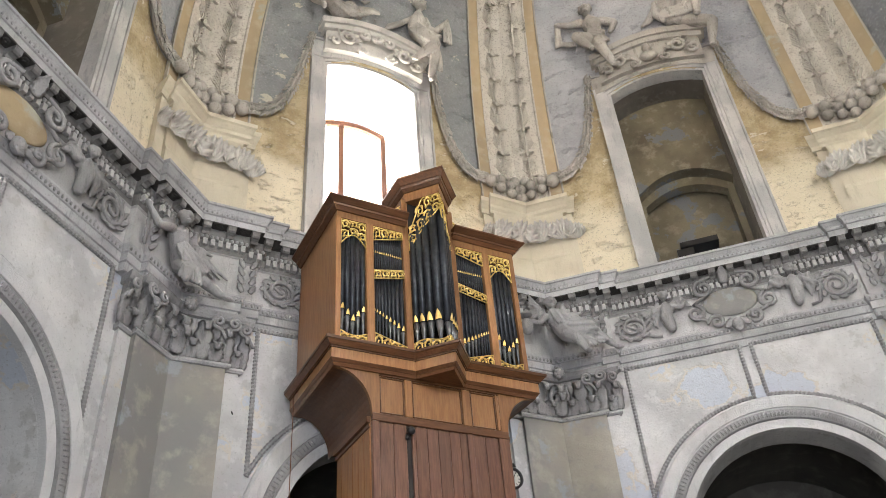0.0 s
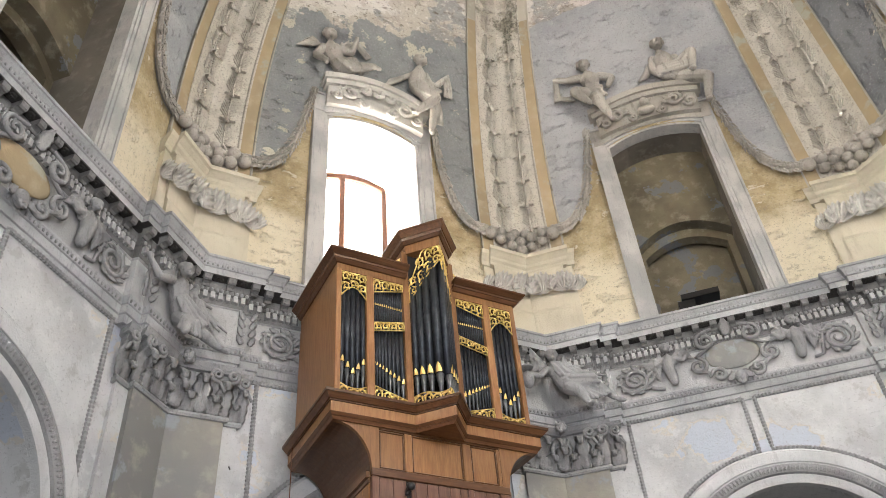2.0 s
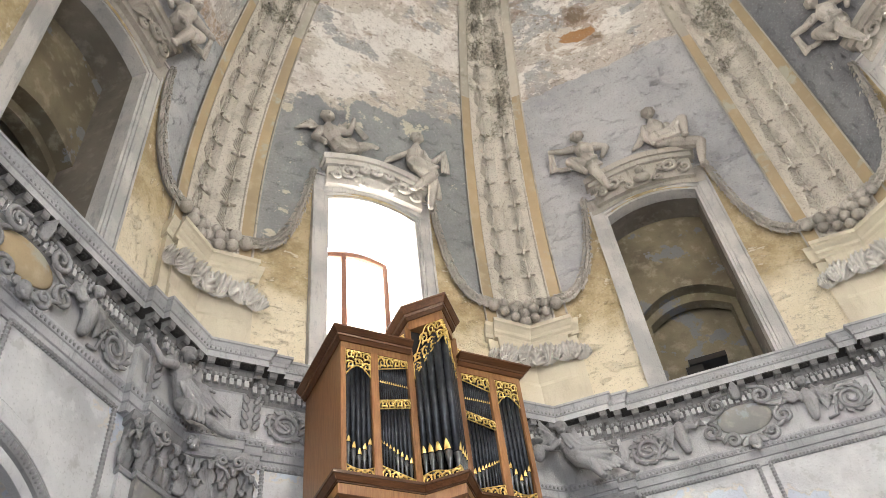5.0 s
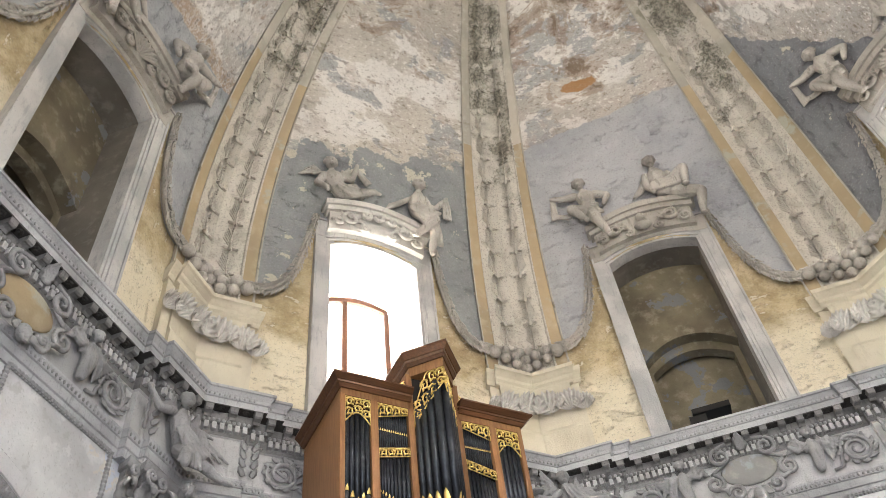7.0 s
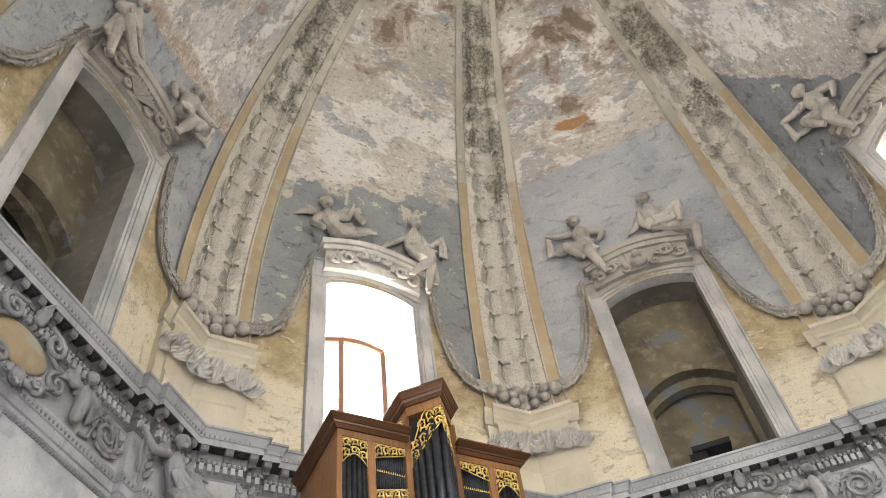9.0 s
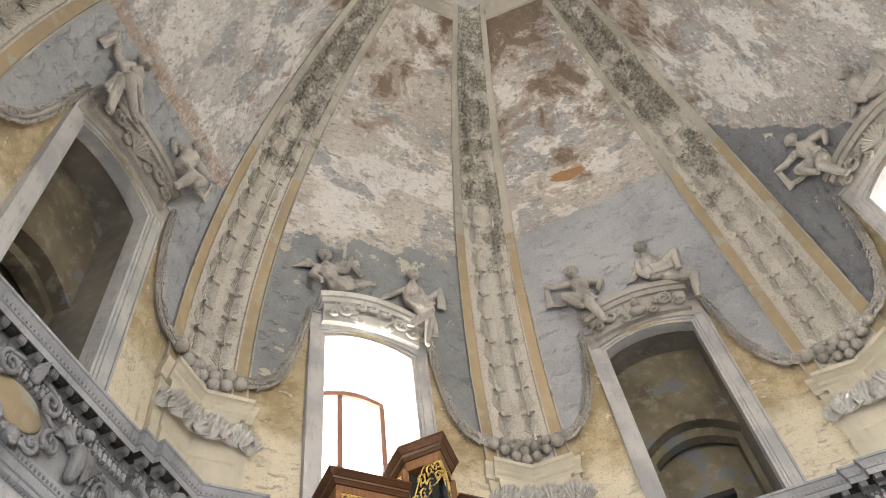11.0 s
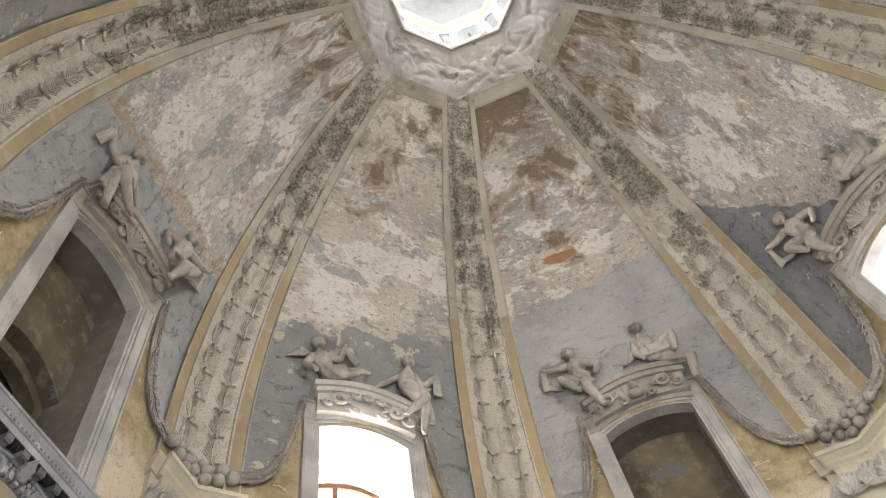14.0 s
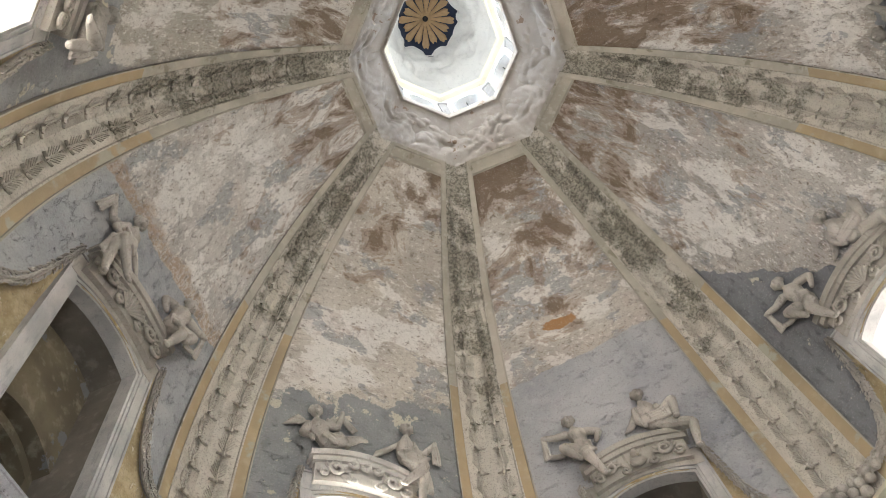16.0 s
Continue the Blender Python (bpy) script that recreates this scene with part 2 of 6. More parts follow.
    h = n_math(nt, "ADD", n_math(nt, "MULTIPLY", n_step(nt, flake, 0.57, 0.61), 0.5), n_math(nt, "ADD", mott, n_math(nt, "MULTIPLY", fine, 0.5)))
    relief(nt, b, h, 0.85, 0.03)
    return m


M_WALL = wall_paint("wall_plaster", 2.0)
M_PIER = plaster("pier_plaster", (0.38, 0.352, 0.295), (0.26, 0.255, 0.247), (0.46, 0.43, 0.37), (0.34, 0.355, 0.38), (0.58, 0.64), seed=4)
M_STUC = stucco("grey_stucco", (0.37, 0.365, 0.365), (0.15, 0.148, 0.148), 1)
M_STUCW = stucco("pale_stucco", (0.66, 0.63, 0.58), (0.38, 0.355, 0.32), 5)
M_FIG = stucco("figure_stucco", (0.50, 0.465, 0.415), (0.16, 0.147, 0.13), 8, 0.5)
M_HOOD = stucco("dimmer_hood_stucco", (0.47, 0.435, 0.38), (0.19, 0.172, 0.15), 9)
M_FRZ = stucco("frieze_stucco", (0.54, 0.535, 0.53), (0.27, 0.265, 0.26), 10)
M_TRIM = stucco("arch_stucco", (0.66, 0.655, 0.65), (0.42, 0.42, 0.42), 12)
M_CORN = stucco("cornice_stucco", (0.47, 0.47, 0.475), (0.19, 0.188, 0.19), 11)
# darkened for soot and for the shade between modillions, both in the colour
M_BED = stucco("sooty_shaded_bed_stucco", (0.25, 0.245, 0.24), (0.10, 0.097, 0.093), 14, 0.6)
# near-black, so the colour carries the shade under the corona and in the coffers
M_SOFF = stucco("shaded_soffit_stucco", (0.06, 0.056, 0.052), (0.035, 0.033, 0.031), 13)
M_STONE = stucco("window_stone", (0.56, 0.54, 0.515), (0.30, 0.30, 0.305), 15, 0.6)
M_RIB = rib_stucco("rib_stucco", (0.59, 0.55, 0.48), (0.36, 0.33, 0.275), 17)
M_OCHRE = plaster("ochre_strip", (0.45, 0.345, 0.205), (0.36, 0.285, 0.18), (0.50, 0.41, 0.28), (0.42, 0.40, 0.32), (0.58, 0.66), 1.0, seed=21)
M_BORD = plaster("weathered_border", (0.50, 0.46, 0.385), (0.37, 0.34, 0.28), (0.56, 0.53, 0.46), (0.27, 0.25, 0.19), (0.60, 0.66), 1.5, seed=51)
M_CREAM = stucco("cream_stucco", (0.66, 0.60, 0.47), (0.50, 0.44, 0.33), 23)
# ochre and warm-grey plasters with real stains, darkened for shade in the niches
M_NICHE = plaster("shaded_niche_plaster", (0.20, 0.166, 0.104), (0.115, 0.094, 0.06), (0.31, 0.272, 0.20), (0.17, 0.172, 0.175), (0.58, 0.60), 1.3, seed=25)
M_REV = plaster("shaded_niche_reveal", (0.215, 0.187, 0.15), (0.14, 0.122, 0.098), (0.28, 0.25, 0.21), (0.20, 0.17, 0.135), (0.60, 0.63), 1.4, seed=27)
# plaster colour lowered to stand for the unlit chapels
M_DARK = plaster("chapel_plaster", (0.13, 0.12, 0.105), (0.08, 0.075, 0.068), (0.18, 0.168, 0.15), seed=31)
M_FLOOR = plaster("floor_stone", (0.26, 0.24, 0.215), (0.19, 0.175, 0.16), (0.31, 0.29, 0.265), rough=0.4, bump=0.1, seed=33)
M_OAK = timber("organ_oak", (0.20, 0.084, 0.027), (0.30, 0.145, 0.052), 0.40)
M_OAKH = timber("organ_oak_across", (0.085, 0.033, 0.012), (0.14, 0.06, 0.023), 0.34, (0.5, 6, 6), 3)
M_WALN = timber("organ_lower_boards", (0.085, 0.036, 0.022), (0.165, 0.078, 0.046), 0.40, seed=6)
# near-black colour in place of shade behind the pipes and in the board gap
M_CASE = plain("organ_inside_shade", (0.02, 0.017, 0.015), 0.8)
M_PIPE = metal("pipe_lead", (0.035, 0.039, 0.047), (0.058, 0.063, 0.073), 0.40, metallic=0.6)
M_FOOT = metal("pipe_foot_tin", (0.13, 0.135, 0.145), (0.22, 0.225, 0.235), 0.30, metallic=0.8)
M_GOLD = metal("gilding", (0.86, 0.64, 0.24), (0.62, 0.42, 0.13), 0.42, metallic=0.75)
M_GLASS = bpy.data.materials.new("window_glass")
M_GLASS.use_nodes = True
gb = M_GLASS.node_tree.nodes["Principled BSDF"]
gb.inputs["Transmission Weight"].default_value, gb.inputs["Roughness"].default_value, gb.inputs["IOR"].default_value = 1.0, 0.02, 1.05
M_WINW = timber("window_bar_wood", (0.15, 0.055, 0.022), (0.20, 0.08, 0.035), 0.6)
M_WHITE = stucco("lantern_stucco", (0.72, 0.71, 0.68), (0.52, 0.51, 0.49), 37)
M_CLOUD = plaster("cloud_stucco", (0.42, 0.385, 0.345), (0.31, 0.275, 0.24), (0.50, 0.47, 0.43), (0.25, 0.18, 0.13), (0.63, 0.65), 1.3, bump=0.6, seed=41)
M_NAVY = plain("dark_blue_paint", (0.03, 0.04, 0.075), 0.7)
M_SUN = plain("gilded_rays", (0.42, 0.28, 0.15), 0.6, 0.2)
M_BLACK = plain("black_enamel", (0.015, 0.015, 0.016), 0.35)
M_DIAL = plain("clock_dial", (0.75, 0.73, 0.68), 0.5)
M_IRON = plain("dark_iron", (0.03, 0.028, 0.026), 0.5, 0.6)

PAINT = {}
WIDE, TALL = (0.8, 0.4, 1.5), (1.7, 0.4, 0.8)
for k, (edge, slope, ragged, slate, beige, brown, stretch, bare, mark) in enumerate([
        (14.65, -0.03, 0.5, (0.32, 0.33, 0.345), (0.60, 0.57, 0.53), 0.65, TALL, 0.70, None),
        (15.0, 0.2, 1.3, (0.225, 0.235, 0.24), (0.58, 0.535, 0.465), 0.66, WIDE, 0.59, None),
        (16.02, 0.1, 0.3, (0.33, 0.335, 0.355), (0.52, 0.48, 0.425), 0.60, WIDE, 0.70, (-0.2, 16.95, 0.42, 0.15)),
        (13.5, -1.5, 1.1, (0.165, 0.17, 0.185), (0.48, 0.45, 0.415), 0.625, TALL, 0.64, None),
        (14.6, 0.2, 1.6, (0.21, 0.22, 0.235), (0.46, 0.425, 0.385), 0.60, TALL, 0.66, None),
        (14.9, 0, 1.6, (0.21, 0.22, 0.235), BEIGE, 0.62, TALL, 0.66, None), (14.9, 0, 1.6, (0.21, 0.22, 0.235), BEIGE, 0.62, TALL, 0.66, None),
        (14.7, 0.3, 1.6, (0.26, 0.265, 0.27), (0.48, 0.45, 0.39), 0.64, TALL, 0.62, None)]):
    PAINT[k] = vault_paint("dome_paint_%d" % k, 7.3 * k, edge, slope, ragged, slate, beige, brown, stretch, bare, mark, 0.8 if k == 0 else 0.12)


# ---- mesh helpers ----
def obj(name, bm, mat, smooth=False):
    me = bpy.data.meshes.new(name)
    bmesh.ops.recalc_face_normals(bm, faces=bm.faces)
    if smooth:
        for f in bm.faces:
            f.smooth = True
    bm.to_mesh(me)
    bm.free()
    me.materials.append(mat)
    return new(name, me)


def part(name, bm, mat, parent, label="", smooth=False):
    ob = obj(name, bm, mat, smooth)
    ob.parent = parent
    if label:
        tagged(ob, label)
    return ob


def share(name, mesh, parent, m, label=""):
    ob = new(name, mesh)
    ob.parent = parent
    ob.matrix_basis = m
    if label:
        tagged(ob, label)
    return ob


def empty(name, m, label, category, group="", kind=""):
    ob = new(name)
    ob.empty_display_size = 0.1
    ob.matrix_basis = m
    return tagged(ob, label, category, group, kind)


def box(bm, x0, x1, y0, y1, z0, z1):
    vs = [bm.verts.new(v) for v in ((x0, y0, z0), (x1, y0, z0), (x1, y1, z0), (x0, y1, z0), (x0, y0, z1), (x1, y0, z1), (x1, y1, z1), (x0, y1, z1))]
    for f in ((0, 3, 2, 1), (4, 5, 6, 7), (0, 1, 5, 4), (1, 2, 6, 5), (2, 3, 7, 6), (3, 0, 4, 7)):
        bm.faces.new([vs[i] for i in f])
    return vs


def loft(bm, rings, closed_ring=True, caps=True, closed_path=False):
    """Skins a row of rings (lists of points of equal length)."""
    vv = [[bm.verts.new(p) for p in r] for r in rings]
    n = len(vv[0])
    pairs = list(zip(vv, vv[1:])) + ([(vv[-1], vv[0])] if closed_path else [])
    for a, b in pairs:
        for i in range(n if closed_ring else n - 1):
            j = (i + 1) % n
            bm.faces.new((a[i], a[j], b[j], b[i]))
    if caps and closed_ring and not closed_path:
        bm.faces.new(vv[0][::-1])
        bm.faces.new(vv[-1])
    return vv


def tube(bm, pts, rad, n=8):
    """A round tube along points; rad is a number or a list."""
    pts = [Vector(p) for p in pts]
    rings = []
    up = Vector((0.13, 0.21, 0.97))
    for i, p in enumerate(pts):
        d = (pts[min(i + 1, len(pts) - 1)] - pts[max(i - 1, 0)]).normalized()
        s = d.cross(up)
        s = s.normalized() if s.length > 1e-4 else d.orthogonal().normalized()
        t = s.cross(d)
        r = rad if isinstance(rad, (int, float)) else rad[i]
        rings.append([p + (s * math.cos(2 * math.pi * j / n) + t * math.sin(2 * math.pi * j / n)) * r for j in range(n)])
    loft(bm, rings)


def ball(bm, c, rx, ry, rz, m=None, seg=12, rings=8):
    mt = Matrix.Translation(c) @ (m or Matrix()) @ Matrix.Diagonal((rx, ry, rz, 1))
    top, bot = bm.verts.new(mt @ Vector((0, 0, 1))), bm.verts.new(mt @ Vector((0, 0, -1)))
    rows = []
    for i in range(1, rings):
        a = math.pi * i / rings
        rows.append([bm.verts.new(mt @ Vector((math.sin(a) * math.cos(2 * math.pi * j / seg), math.sin(a) * math.sin(2 * math.pi * j / seg), math.cos(a)))) for j in range(seg)])
    for j in range(seg):
        q = (j + 1) % seg
        bm.faces.new((top, rows[0][j], rows[0][q]))
        bm.faces.new((bot, rows[-1][q], rows[-1][j]))
        for a, b2 in zip(rows, rows[1:]):
            bm.faces.new((a[j], b2[j], b2[q], a[q]))


T8 = math.tan(math.pi / 8)
C8 = math.cos(math.pi / 8)
RIB_R, RIB_C, SPRING, RING_R, RING_Z = 11.653, -3.313, 10.81, 3.127, 20.69


def vertex_radius(z):
    """Radius of the octagon's corner at height z of the drum and dome."""
    if z <= SPRING:
        return 8.34
    return RIB_C + math.sqrt(RIB_R ** 2 - (z - SPRING) ** 2)


def apothem(z):
    return vertex_radius(z) * C8


def rib_half(z):
    return 0.462 + (vertex_radius(z) - RING_R) * 0.081


# ---- floor and lower walls ----
bm = bmesh.new()
vs = [bm.verts.new((9.2 / C8 * math.cos(radians(45 * i)), 9.2 / C8 * math.sin(radians(45 * i)), 0)) for i in range(8)]
bm.faces.new(vs)
tagged(obj("floor", bm, M_FLOOR), "worn grey stone church floor", "floor", kind="structure")

WALL_Y, ARCH_Z, ARCH_R, ROPE_R, WALL_TOP = 7.55, 3.02, 1.49, 2.07, 6.0
FLOOR_Z = -EYE


def arch_wall(bm, hw, r, zc, z0, z1, y0, y1, n=28):
    """A wall from y0 to y1 with a round-headed opening right through it."""
    us = [-r * math.cos(math.pi * i / n) for i in range(n + 1)]

    def arch(u):
        return zc + math.sqrt(max(r * r - u * u, 0))
    for s in (-1, 1):
        a, b2 = sorted((s * hw, s * r))
        box(bm, a, b2, y0, y1, z0, z1)
    rings = [[(u, y0, arch(u)), (u, y0, z1), (u, y1, z1), (u, y1, arch(u))] for u in us]
    loft(bm, rings)


def arch_sweep(bm, prof, zc, legs, n=40):
    """Sweeps a section of (radius, y) points round a half circle and down its legs."""
    rings = [[(r, y, legs) for r, y in prof]]
    for i in range(n + 1):
        a = math.pi * i / n
        rings.append([(r * math.cos(a), y, zc + r * math.sin(a)) for r, y in prof])
    rings.append([(-r, y, legs) for r, y in prof])
    loft(bm, rings)


def rope(bm, pts, rad=0.035, step=0.055, seg=6):
    """A twisted cord moulding: a tube whose section turns and swells along the way."""
    pts = [Vector(p) for p in pts]
    dense = []
    for a, b2 in zip(pts, pts[1:]):
        k = max(1, int((b2 - a).length / (step / 2)))
        dense += [a.lerp(b2, i / k) for i in range(k)]
    dense.append(pts[-1])
    tube(bm, dense, [rad * (1.12 if i % 2 else 0.72) for i in range(len(dense))], seg)


def arc_pts(r, zc, y, a0, a1, n=40):
    return [(r * math.cos(radians(a0 + (a1 - a0) * i / n)), y, zc + r * math.sin(radians(a0 + (a1 - a0) * i / n))) for i in range(n + 1)]


SEEN = (0, 1, 2, 3)
for k in range(8):
    hw = WALL_Y * T8
    bm = bmesh.new()
    arch_wall(bm, hw, ARCH_R, ARCH_Z, FLOOR_Z, WALL_TOP, WALL_Y, WALL_Y + 0.55)
    w = tagged(obj("wall_%d" % (k + 1), bm, M_WALL), "white plastered church wall with a round arch and damp patches", "wall", kind="structure")
    w.matrix_basis = bay(k)
    bm = bmesh.new()
    arch_sweep(bm, [(1.49, 7.6), (1.49, 7.44), (1.60, 7.42), (1.60, 7.45), (1.80, 7.43), (1.80, 7.40), (1.96, 7.38), (2.0, 7.42), (2.0, 7.6)], ARCH_Z, FLOOR_Z)
    part("archivolt", bm, M_TRIM, w, "moulded white stucco archivolt")
    bm = bmesh.new()
    arch_sweep(bm, [(1.62, 7.47), (1.64, 7.40), (1.70, 7.375), (1.76, 7.39), (1.79, 7.47)], ARCH_Z, FLOOR_Z)
    part("leaf_band", bm, M_STUC, w, "carved grey leaf band round the arch")
    if k in SEEN:
        bm = bmesh.new()
        for i in range(90):
            a = math.pi * (i + 0.5) / 90
            ball(bm, (1.705 * math.cos(a), 7.385, ARCH_Z + 1.705 * math.sin(a)), 0.022, 0.028, 0.048, Matrix.Rotation(-a + math.pi / 2, 4, "Y"), 6, 4)
        tagged(part("leaf_beads", bm, M_STUC, w), kind="stuff")
        y = WALL_Y - 0.02
        a_in = math.degrees(math.asin(min(1, 0.10 / ROPE_R)))
        side = math.degrees(math.acos(1.9 / (ROPE_R)))
        for s in (-1, 1):
            bm = bmesh.new()
            path = [(s * 0.09, y, 5.98), (s * 1.9, y, 5.98), (s * 1.9, y, ARCH_Z + ROPE_R * math.sin(radians(side)))]
            arcp = arc_pts(ROPE_R, ARCH_Z, y, side, 90 - a_in) if s > 0 else arc_pts(ROPE_R, ARCH_Z, y, 180 - side, 90 + a_in)
            rope(bm, path + arcp + [(s * 0.09, y, 5.98)])
            part("rope_moulding", bm, M_STUC, w, "twisted grey stucco rope moulding")
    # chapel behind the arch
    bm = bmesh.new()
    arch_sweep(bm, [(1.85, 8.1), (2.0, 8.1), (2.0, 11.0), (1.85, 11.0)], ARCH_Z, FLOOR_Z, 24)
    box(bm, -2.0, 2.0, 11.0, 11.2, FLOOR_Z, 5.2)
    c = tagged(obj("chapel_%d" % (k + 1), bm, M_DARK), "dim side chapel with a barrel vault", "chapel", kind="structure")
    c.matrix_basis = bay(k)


# ---- entablature ----
FR_Y, BREAK, BREAK_U = 7.55, 0.2, 2.0
# section: projection from the frieze plane, height
SECTION = [(-0.24, 5.952), (0.03, 5.95), (0.03, 6.07), (0.055, 6.08), (0.055, 6.2), (0.075, 6.21), (0.10, 6.28), (0.10, 6.31), (0.0, 6.32),
           (0.0, 6.98), (0.03, 7.0), (0.05, 7.05), (0.05, 7.17), (0.08, 7.18), (0.10, 7.22), (0.10, 7.36), (0.26, 7.37),
           (0.26, 7.47), (0.28, 7.48), (0.29, 7.53), (0.33, 7.60), (0.35, 7.61), (0.35, 7.65), (-0.25, 7.70)]


def plan_path(e):
    """Plan of one side at projection e: corner, break, main run, break, corner."""
    yr, yb, ym, ub = FR_Y - BREAK - e, FR_Y - BREAK / 2 - e, FR_Y - e, BREAK_U - e
    half = [(ub, ym), (ub, yb), (ub + 0.28, yb), (ub + 0.28, yr), (yr * T8, yr)]
    return [(-x, y) for x, y in half[::-1]] + half


def entablature(k):
    root = empty("entablature_%d" % (k + 1), bay(k), "grey stucco entablature with modillions, dentils and a carved frieze", "entablature", kind="structure")
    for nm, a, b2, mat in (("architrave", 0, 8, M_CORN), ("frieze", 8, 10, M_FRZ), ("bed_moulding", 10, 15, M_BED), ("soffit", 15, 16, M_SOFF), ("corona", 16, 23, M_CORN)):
        bm = bmesh.new()
        cols = [[(x, y, z) for x, y in plan_path(e)] for e, z in SECTION[a:b2 + 1]]
        loft(bm, cols, closed_ring=False, caps=False)
        part(nm, bm, mat, root)
    return root


def modillion_mesh():
    bm = bmesh.new()
    prof = [(0.0, 0.0), (0.0, -0.13), (0.03, -0.14), (0.05, -0.105), (0.09, -0.085), (0.12, -0.09), (0.145, -0.07), (0.15, -0.03), (0.15, 0.0)]
    loft(bm, [[(x, -e, z) for e, z in prof] for x in (-0.055, 0.055)])
    box(bm, -0.068, 0.068, -0.158, 0.0, 0.0, 0.014)
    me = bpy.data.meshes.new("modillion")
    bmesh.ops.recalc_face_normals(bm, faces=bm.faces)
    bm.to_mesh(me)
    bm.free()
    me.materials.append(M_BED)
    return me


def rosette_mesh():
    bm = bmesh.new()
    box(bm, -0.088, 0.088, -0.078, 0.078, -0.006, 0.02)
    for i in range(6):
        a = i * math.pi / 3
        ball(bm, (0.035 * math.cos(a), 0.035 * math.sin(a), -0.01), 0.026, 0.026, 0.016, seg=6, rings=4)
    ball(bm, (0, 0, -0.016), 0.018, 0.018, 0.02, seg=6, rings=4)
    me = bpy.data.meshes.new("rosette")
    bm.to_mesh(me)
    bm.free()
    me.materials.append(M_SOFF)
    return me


MODI, ROSE = modillion_mesh(), rosette_mesh()
ENT = {}
for k in range(8):
    ENT[k] = entablature(k)
    if k not in (0, 1, 2, 3, 7):
        continue
    # modillions and coffers on main run and breaks; dentils and bead rows below them
    runs = [(-1.62, 1.62, FR_Y)] + [(s * 2.14, s * 2.85, FR_Y - BREAK) for s in (-1, 1)] + [(s * 1.84, s * 1.98, FR_Y - BREAK / 2) for s in (-1, 1)]
    for a, b2, y in runs:
        a, b2 = min(a, b2), max(a, b2)
        n = max(1, round((b2 - a) / 0.29)) if b2 - a > 0.2 else 0
        if n == 0:
            share("modillion", MODI, ENT[k], pose((a + b2) / 2, y - 0.10, 7.362))
            continue
        for i in range(n + 1):
            u = a + (b2 - a) * i / n
            share("modillion", MODI, ENT[k], pose(u, y - 0.10, 7.362))
            if i < n:
                share("coffer_rosette", ROSE, ENT[k], pose(u + (b2 - a) / n / 2, y - 0.18, 7.358))
    bm = bmesh.new()
    for a, b2, y in ((-1.9, 1.9, FR_Y), (2.23, 3.0, FR_Y - BREAK), (-3.0, -2.23, FR_Y - BREAK), (1.95, 2.2, FR_Y - BREAK / 2), (-2.2, -1.95, FR_Y - BREAK / 2)):
        n = int((b2 - a) / 0.10)
        for i in range(n):
            u = a + (b2 - a) * (i + 0.5) / n
            box(bm, u - 0.031, u + 0.031, y - 0.11, y - 0.045, 7.06, 7.168)
    tagged(part("dentil_row", bm, M_FRZ, ENT[k]), kind="stuff")
    bm = bmesh.new()
    for a, b2, y in ((-1.9, 1.9, FR_Y), (2.2, 3.0, FR_Y - BREAK), (-3.0, -2.2, FR_Y - BREAK), (1.92, 2.18, FR_Y - BREAK / 2), (-2.18, -1.92, FR_Y - BREAK / 2)):
        n = int((b2 - a) / 0.07)
        for i in range(n):
            u = a + (b2 - a) * (i + 0.5) / n
            for e, z, r in ((0.10, 7.205, 0.030), (0.085, 6.245, 0.024), (0.295, 7.505, 0.018)):
                ball(bm, (u, y - e, z), r * 0.95, r * 0.7, r * 1.25, seg=6, rings=4)
    tagged(part("egg_and_dart", bm, M_STUC, ENT[k]), kind="stuff")

# ---- drum and dome panels ----
WIN_U, WIN_S, WIN_RISE = 0.92, 11.93, 0.24


def head_z(u):
    """Segmental head of the window openings."""
    r = (WIN_U ** 2 + WIN_RISE ** 2) / (2 * WIN_RISE)
    return WIN_S + math.sqrt(max(r * r - u * u, 0)) - (r - WIN_RISE)


